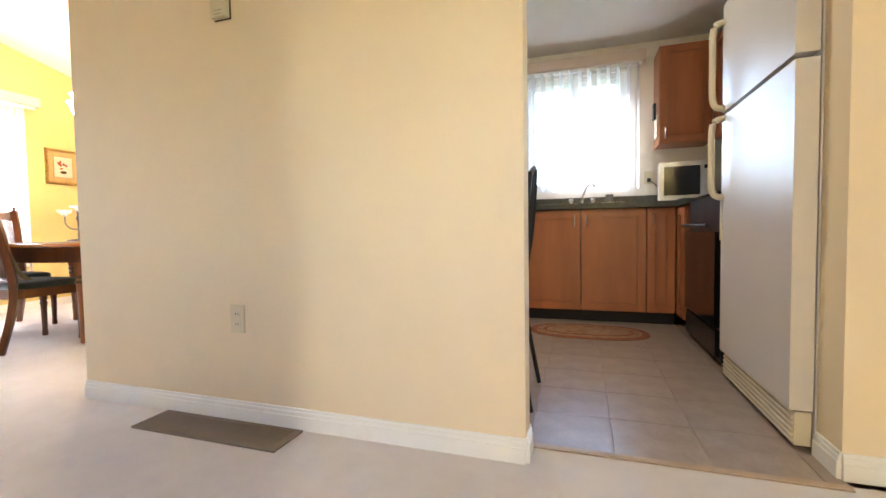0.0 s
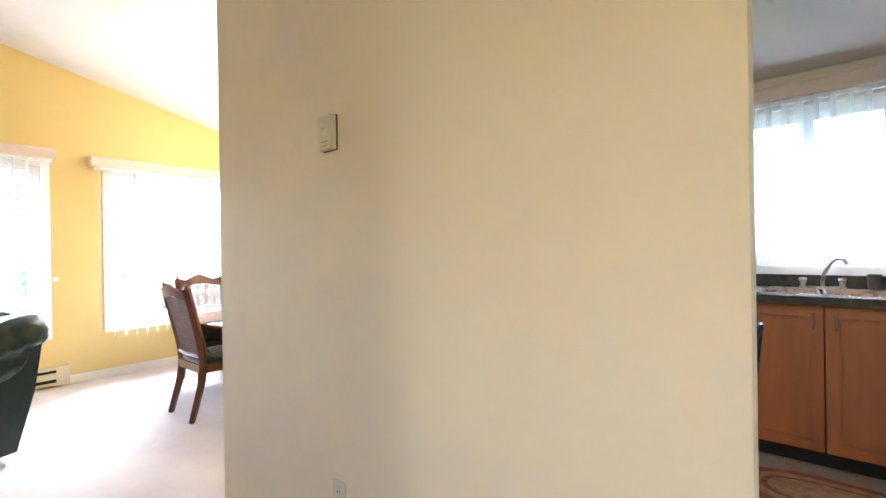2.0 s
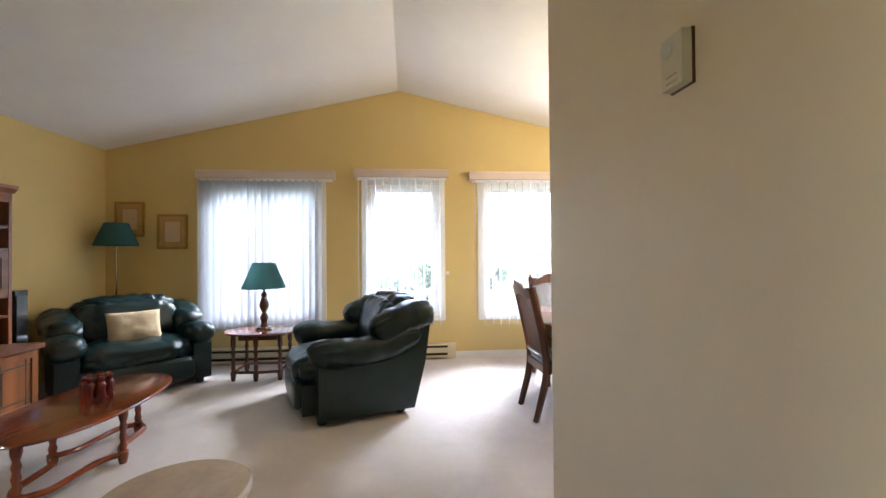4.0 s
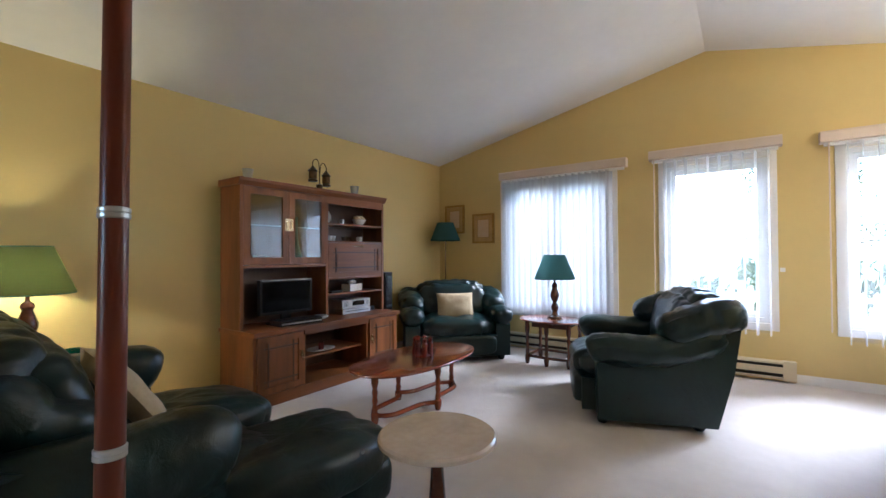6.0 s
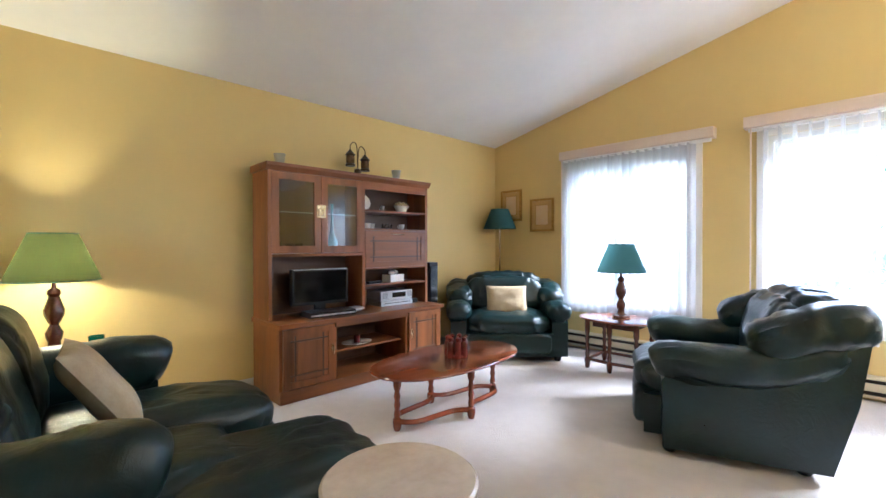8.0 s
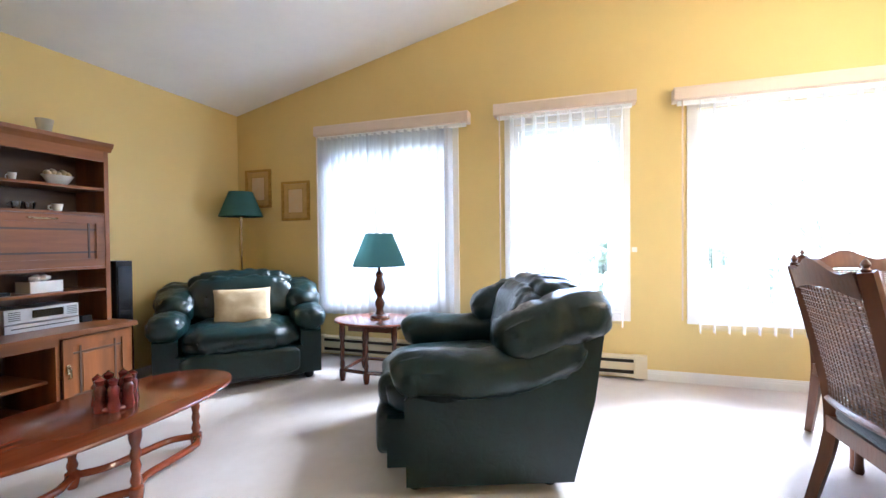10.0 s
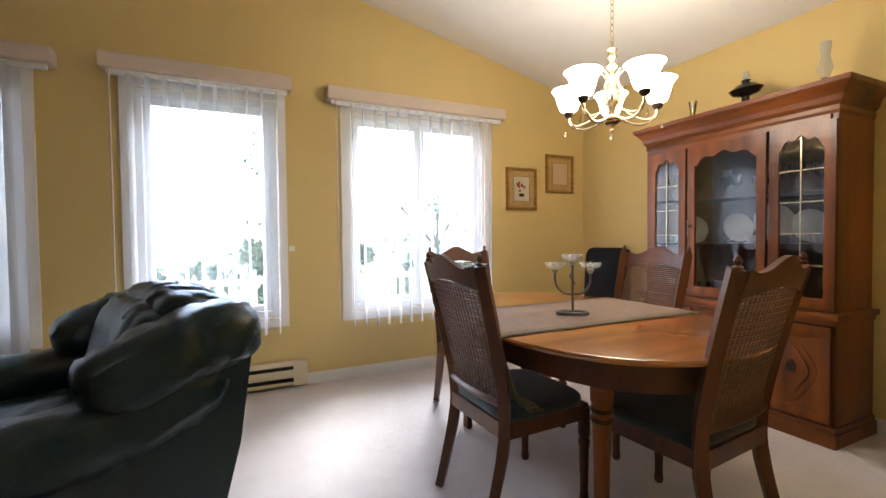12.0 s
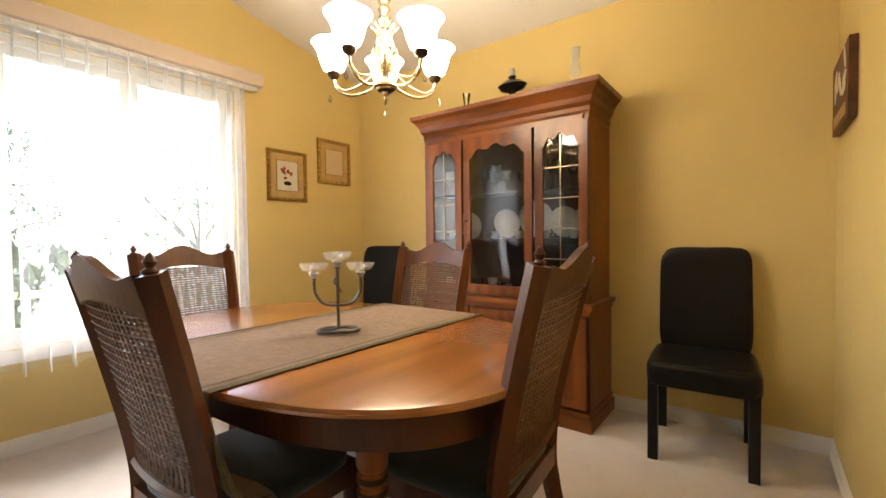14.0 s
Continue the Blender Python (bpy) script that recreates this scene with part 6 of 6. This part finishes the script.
# ---- kitchen ----
def kitchen_door(parent, x0, x1, z0, z1, y, handle_x=None, handle_z=None):
    """A framed cabinet door facing -y."""
    bm = ring_panel(bmesh.new(), x0, x1, z0, z1, y, y + 0.02, 0.06)
    d = part("door", bm, KCAB, parent, smooth=False, bevel=0.004)
    part("door_panel", one_box(x0 + 0.06, x1 - 0.06, y + 0.012, y + 0.017, z0 + 0.06, z1 - 0.06), KCAB, d, smooth=False)
    part("panel_bead", ring_panel(bmesh.new(), x0 + 0.064, x1 - 0.064, z0 + 0.064, z1 - 0.064, y + 0.006, y + 0.013, 0.010), KCAB, d, smooth=False, bevel=0.003)
    if handle_x is not None:
        h = part("handle", tube(bmesh.new(), curve([(handle_x, y, handle_z + 0.045), (handle_x, y - 0.022, handle_z + 0.03), (handle_x, y - 0.022, handle_z - 0.03), (handle_x, y, handle_z - 0.045)], 5), 0.005, 8), STEEL, d, "satin steel handle")
    return d


KF = 4.10
for x0, x1, hx in ((-1.46, -0.95, -1.02), (-0.95, -0.443, -0.88), (-0.443, 0.07, 0.02), (0.07, 0.583, 0.12), (0.583, 0.80, 0.63)):
    c = thing("base_cabinet", 0, 0, 0, 0, "maple kitchen base cabinet with a framed door", "cabinet", "kitchen base cabinets")
    part("carcass", one_box(x0 + 0.002, x1 - 0.002, KF + 0.024, KY - 0.01, 0.10, 0.965), KCAB, c, smooth=False)
    part("toe_kick", one_box(x0, x1, KF + 0.07, KF + 0.08, 0.0, 0.10), BLACK, c, smooth=False)
    kitchen_door(c, x0 + 0.006, x1 - 0.006, 0.105, 0.955, KF, hx, 0.87)
ec = thing("base_cabinet", 0.80, 3.83, 0, -90, "narrow maple kitchen base cabinet by the stove", "cabinet", "kitchen base cabinets")
part("carcass", one_box(-0.26, 0.0, 0.024, 0.6, 0.10, 0.965), KCAB, ec, smooth=False)
kitchen_door(ec, -0.255, -0.005, 0.105, 0.955, 0.0)
ov = thing("stove", 0.81, 3.42, 0, -90, "black kitchen range with a glass door", "stove")
part("body", one_box(-0.38, 0.38, 0.02, 0.62, 0.02, 0.985), BLACK, ov, smooth=False, bevel=0.006)
part("oven_door", one_box(-0.36, 0.36, -0.012, 0.02, 0.22, 0.77), SCREEN, ov, smooth=False, bevel=0.006)
part("drawer", one_box(-0.36, 0.36, -0.006, 0.02, 0.05, 0.20), BLACK, ov, smooth=False, bevel=0.004)
part("door_handle", tube(bmesh.new(), [(-0.32, -0.04, 0.81), (0.32, -0.04, 0.81)], 0.012, 8), BLACK, ov)
part("cooktop", one_box(-0.38, 0.38, 0.0, 0.62, 0.985, 1.0), SCREEN, ov, smooth=False, bevel=0.003)
ctop = thing("worktop", 0, 0, 0, 0, "dark green laminate kitchen worktop with backsplash", "worktop")
bm = bmesh.new()
SKX0, SKX1, SKY0, SKY1 = -0.26, 0.40, 4.18, 4.61
box(bm, -1.52, SKX0, KF - 0.03, KY, 0.968, 1.015)
box(bm, SKX1, KX, KF - 0.03, KY, 0.968, 1.015)
box(bm, SKX0, SKX1, KF - 0.03, SKY0, 0.968, 1.015)
box(bm, SKX0, SKX1, SKY1, KY, 0.968, 1.015)
box(bm, 0.78, KX, 3.81, KF - 0.03, 0.968, 1.015)
part("slab", bm, COUNTER, ctop, smooth=False)
part("backsplash", one_box(-1.52, KX, KY - 0.02, KY - 0.001, 1.015, 1.105), COUNTER, ctop, smooth=False, bevel=0.003)
sk = thing("sink", 0, 0, 0, 0, "stainless double bowl kitchen sink", "sink")
for a, b in ((SKX0, 0.06), (0.08, SKX1)):
    bm = bmesh.new()
    for p in ((a, a + 0.012, SKY0, SKY1), (b - 0.012, b, SKY0, SKY1), (a, b, SKY0, SKY0 + 0.012), (a, b, SKY1 - 0.012, SKY1)):
        box(bm, *p, 0.85, 1.016)
    box(bm, a, b, SKY0, SKY1, 0.845, 0.855)
    part("bowl", bm, STEEL, sk, smooth=False)
part("rim", box(box(box(box(bmesh.new(), SKX0 - 0.02, SKX1 + 0.02, SKY0 - 0.02, SKY0, 1.015, 1.021), SKX0 - 0.02, SKX1 + 0.02, SKY1, SKY1 + 0.05, 1.015, 1.021), SKX0 - 0.02, SKX0, SKY0, SKY1, 1.015, 1.021), SKX1, SKX1 + 0.02, SKY0, SKY1, 1.015, 1.021), STEEL, sk, smooth=False)
fa = thing("faucet", 0.08, 4.635, 1.021, 0, "chrome kitchen faucet with two handles", "faucet")
part("spout", tube(bmesh.new(), curve([(0, 0, 0), (0.01, -0.01, 0.10), (0.06, -0.05, 0.19), (0.10, -0.10, 0.20), (0.115, -0.12, 0.17)]), 0.011, 10), STEEL, fa)
part("base_plate", one_box(-0.12, 0.12, -0.025, 0.025, 0, 0.012), STEEL, fa, smooth=False, bevel=0.004)
for s in (-1, 1):
    part("handle", lathe(bmesh.new(), [(0.018, 0.01), (0.014, 0.04), (0.024, 0.055), (0.02, 0.07), (0, 0.072)], 14, s * 0.10, 0), STEEL, fa)
so = thing("soap_cup", 0.33, 4.64, 1.021, 0, "dark cup by the sink", "cup")
part("body", lathe(bmesh.new(), [(0.032, 0), (0.036, 0.10), (0.032, 0.10), (0.028, 0.008), (0, 0.008)], 16), IRON, so)
mw = thing("microwave", 0.925, 4.47, 1.015, -6, "silver microwave oven with a dark window on the corner worktop", "microwave")
part("case", one_box(-0.20, 0.20, -0.17, 0.17, 0.01, 0.335), SILVER, mw, smooth=False, bevel=0.008)
part("door_window", one_box(-0.165, 0.10, -0.176, -0.170, 0.055, 0.295), SCREEN, mw, smooth=False, bevel=0.003)
part("control_panel", one_box(0.12, 0.19, -0.175, -0.170, 0.03, 0.315), SILVER, mw, smooth=False, bevel=0.002)
part("display", one_box(0.128, 0.182, -0.177, -0.1752, 0.265, 0.295), SCREEN, mw, smooth=False)
uc = thing("wall_cabinet", 0, 0, 0, 0, "maple kitchen wall cabinet with a framed door", "cabinet", "kitchen wall cabinets")
part("carcass", one_box(0.72, 1.13, 4.442, KY - 0.002, 1.53, 2.365), KCAB, uc, smooth=False, bevel=0.003)
kitchen_door(uc, 0.725, 1.125, 1.535, 2.36, 4.42, 0.765, 1.62)
uc = thing("wall_cabinet", 1.135, 3.83, 0, -90, "maple kitchen wall cabinet over the stove", "cabinet", "kitchen wall cabinets")
part("carcass", one_box(-0.6, 0.75, 0.022, 0.325, 1.53, 2.365), KCAB, uc, smooth=False, bevel=0.003)
kitchen_door(uc, -0.595, 0.07, 1.535, 2.36, 0.0)
kitchen_door(uc, 0.08, 0.745, 1.535, 2.36, 0.0)
uc = thing("wall_cabinet", 0.94, 2.46, 0, -90, "maple kitchen cabinet over the refrigerator", "cabinet", "kitchen wall cabinets")
part("carcass", one_box(-0.42, 0.42, 0.022, 0.545, 1.99, 2.365), KCAB, uc, smooth=False, bevel=0.003)
kitchen_door(uc, -0.415, -0.002, 1.995, 2.36, 0.0)
kitchen_door(uc, 0.002, 0.415, 1.995, 2.36, 0.0)
hg = thing("hanging_papers", 0.72, 4.55, 1.66, 0, "papers and a dark holder on the cabinet side", "papers")
part("paper", one_box(-0.012, -0.002, -0.07, 0.06, -0.06, 0.14), PAPER, hg, smooth=False)
part("holder", one_box(-0.035, -0.014, -0.05, 0.02, 0.10, 0.24), BLACK, hg, smooth=False, bevel=0.005)
kt = thing("kitchen_outlet", 0.68, KY, 1.27, 0, "beige outlet with a plug on the kitchen wall", "outlet")
part("cover_plate", one_box(-0.04, 0.04, -0.006, 0, -0.06, 0.06), HEATER, kt, smooth=False, bevel=0.003)
part("plug", one_box(-0.015, 0.015, -0.03, -0.006, -0.04, -0.005), BLACK, kt, smooth=False, bevel=0.003)
part("cord", tube(bmesh.new(), curve([(0, -0.03, -0.025), (0.03, -0.05, -0.05), (0.08, -0.05, -0.10), (0.12, -0.06, -0.12)], 4), 0.004, 6), BLACK, kt)

# refrigerator: its front faces -x
fr = thing("refrigerator", 0.775, 2.46, 0, -90, "white top-freezer refrigerator with almond handles", "refrigerator")
part("cabinet_body", one_box(-0.40, 0.40, 0.075, 0.68, 0.05, 1.93), FRIDGE, fr, smooth=False, bevel=0.008)
part("lower_door", one_box(-0.40, 0.40, 0.0, 0.07, 0.15, 1.37), FRIDGE, fr, smooth=False, bevel=0.012)
part("freezer_door", one_box(-0.40, 0.40, 0.0, 0.07, 1.39, 1.93), FRIDGE, fr, smooth=False, bevel=0.012)
bm = bmesh.new()
box(bm, -0.39, 0.39, 0.02, 0.07, 0.02, 0.14)
g = part("toe_grille", bm, FRIDGE_TRIM, fr, smooth=False)
for k in range(5):
    part("grille_rib", one_box(-0.385, 0.385, 0.012, 0.02, 0.03 + k * 0.021, 0.041 + k * 0.021), FRIDGE_TRIM, g, smooth=False)
for z0, z1 in ((0.95, 1.355), (1.405, 1.84)):
    part("handle", tube(bmesh.new(), curve([(-0.37, 0.0, z0), (-0.37, -0.05, z0 + 0.03), (-0.37, -0.055, (z0 + z1) / 2), (-0.37, -0.05, z1 - 0.03), (-0.37, 0.0, z1)], 5), 0.016, 8), FRIDGE_TRIM, fr, "almond bow handle")
part("door_edge", one_box(-0.402, -0.385, -0.006, 0.0, 0.73, 0.95), FRIDGE_TRIM, fr, smooth=False)

# rug and a wire chair
kr = thing("oval_rug", 0.12, 3.745, -0.002, 0, "oval rust and tan rug in front of the sink", "rug")
for a, b, z, m in ((0.44, 0.25, 0.008, RUG), (0.39, 0.20, 0.010, RUG_TAN), (0.34, 0.155, 0.012, RUG), (0.31, 0.13, 0.014, RUG_TAN)):
    part("rug_band", oval_top(bmesh.new(), a, b, 0.0, z, 48, 0.8), m, kr)
wc = thing("wire_chair", -0.375, 2.33, 0, 90, "black wire frame kitchen chair", "chair")
for s in (-1, 1):
    part("rear_leg", tube(bmesh.new(), curve([(s * 0.19, -0.24, 0), (s * 0.18, -0.17, 0.45), (s * 0.17, -0.21, 0.8), (s * 0.12, -0.235, 1.05)], 5), 0.011, 8), BLACK, wc)
    part("front_leg", tube(bmesh.new(), [(s * 0.20, 0.19, 0), (s * 0.17, 0.15, 0.44)], 0.011, 8), BLACK, wc)
part("seat", oval_top(bmesh.new(), 0.20, 0.19, 0.435, 0.475, 32, 0.7), BLACK_LEATHER, wc)
part("top_rail", tube(bmesh.new(), curve([(-0.12, -0.235, 1.05), (0, -0.245, 1.09), (0.12, -0.235, 1.05)]), 0.011, 8), BLACK, wc)
for u in (-0.08, 0, 0.08):
    part("back_wire", tube(bmesh.new(), [(u, -0.175, 0.46), (u, -0.238, 1.06)], 0.005, 6), BLACK, wc)

# ---- outside ----
def shrub(x, y, z, r, h, seed, label, trunk=0.0):
    """Foliage of many small leaves in clumps; with a trunk it is a tree."""
    t = thing("tree" if trunk else "shrub", x, y, z, 0, label, "tree" if trunk else "shrub", "trees in the yard" if trunk else "shrubs in the yard")
    rg = random.Random(seed)
    if trunk:
        part("trunk", tube(bmesh.new(), curve([(0, 0, 0), (0.05, 0.02, trunk * 0.5), (-0.03, 0.05, trunk), (0, 0, trunk + h * 0.5)], 5), [0.16 - 0.13 * i / 15 for i in range(16)], 8), BARK, t)
        for k in range(6):
            a = rg.uniform(0, 6.28)
            part("limb", tube(bmesh.new(), curve([(0, 0, trunk * 0.8), (r * 0.4 * math.cos(a), r * 0.4 * math.sin(a), trunk + h * 0.2), (r * 0.8 * math.cos(a), r * 0.8 * math.sin(a), trunk + h * rg.uniform(0.2, 0.6))], 4), [0.06 - 0.005 * i for i in range(9)], 6), BARK, t)
    bm = bmesh.new()
    clumps = [(Vector((rg.gauss(0, 0.45) * r, rg.gauss(0, 0.45) * r, trunk + h * rg.uniform(0.05, 1.0))), rg.uniform(0.18, 0.42) * r) for _ in range(26)]
    for c, cr in clumps:
        for _ in range(70):
            d = Vector((rg.gauss(0, 1), rg.gauss(0, 1), rg.gauss(0, 0.8))).normalized() * cr * rg.uniform(0.5, 1)
            p, q = c + d, Euler((rg.uniform(0, 6), rg.uniform(0, 6), rg.uniform(0, 6))).to_matrix()
            s = rg.uniform(0.05, 0.10)
            vs = [bm.verts.new(p + q @ Vector(v)) for v in ((-s, 0, 0), (0, -s * 0.45, 0.01), (s, 0, 0), (0, s * 0.45, 0.01))]
            bm.faces.new(vs)
    data = bpy.data.meshes.new("crown")
    bm.to_mesh(data)
    bm.free()
    data.materials.append(LEAF)
    ob = new("crown", data)
    ob.parent = t


shrub(-8.6, 2.0, -0.55, 0.8, 1.6, 1, "dark green shrub outside the dining window")
shrub(-8.9, 3.9, -0.55, 0.7, 1.3, 2, "green shrub outside the dining window")
shrub(-9.4, 0.4, -0.55, 0.9, 1.2, 3, "green shrub outside the middle window")
shrub(-17.5, 3.0, -0.55, 2.2, 3.2, 4, "leafy tree across the yard", 1.4)
shrub(-18.5, 8.5, -0.55, 2.4, 3.4, 5, "leafy tree at the side of the yard", 1.6)
shrub(-18.0, -2.8, -0.55, 2.1, 2.8, 6, "leafy tree beyond the living room", 1.5)
fc = thing("yard_fence", -8.0, 1.6, -0.55, 0, "white picket fence across the yard", "fence")
for z in (0.5, 1.15):
    part("rail", one_box(-0.02, 0.02, -2.6, 2.6, z, z + 0.07), FENCE, fc, smooth=False)
pk = mesh("picket", prism(bmesh.new(), [(-0.03, 0.05), (0.03, 0.05), (0.03, 1.25), (0.0, 1.30), (-0.03, 1.25)], 0.022, 0.042), FENCE)
for k in range(41):
    p = new("picket", pk)
    p.parent = fc
    p.matrix_basis = pose(0, -2.55 + k * 0.1275, 0)

# ---- kitchen floor tiles ----
TS = 0.305
tile = mesh("tile", one_box(-TS / 2 + 0.001, TS / 2 - 0.001, -TS / 2 + 0.001, TS / 2 - 0.001, -0.006, 0.0), TILE)
for i in range(12):
    for j in range(9):
        t = new("tile", tile)
        t.parent = floor_kitchen
        t.location = (DX + 0.14 + TS * (i + 0.5), 1.862 + TS * (j + 0.5), 0)
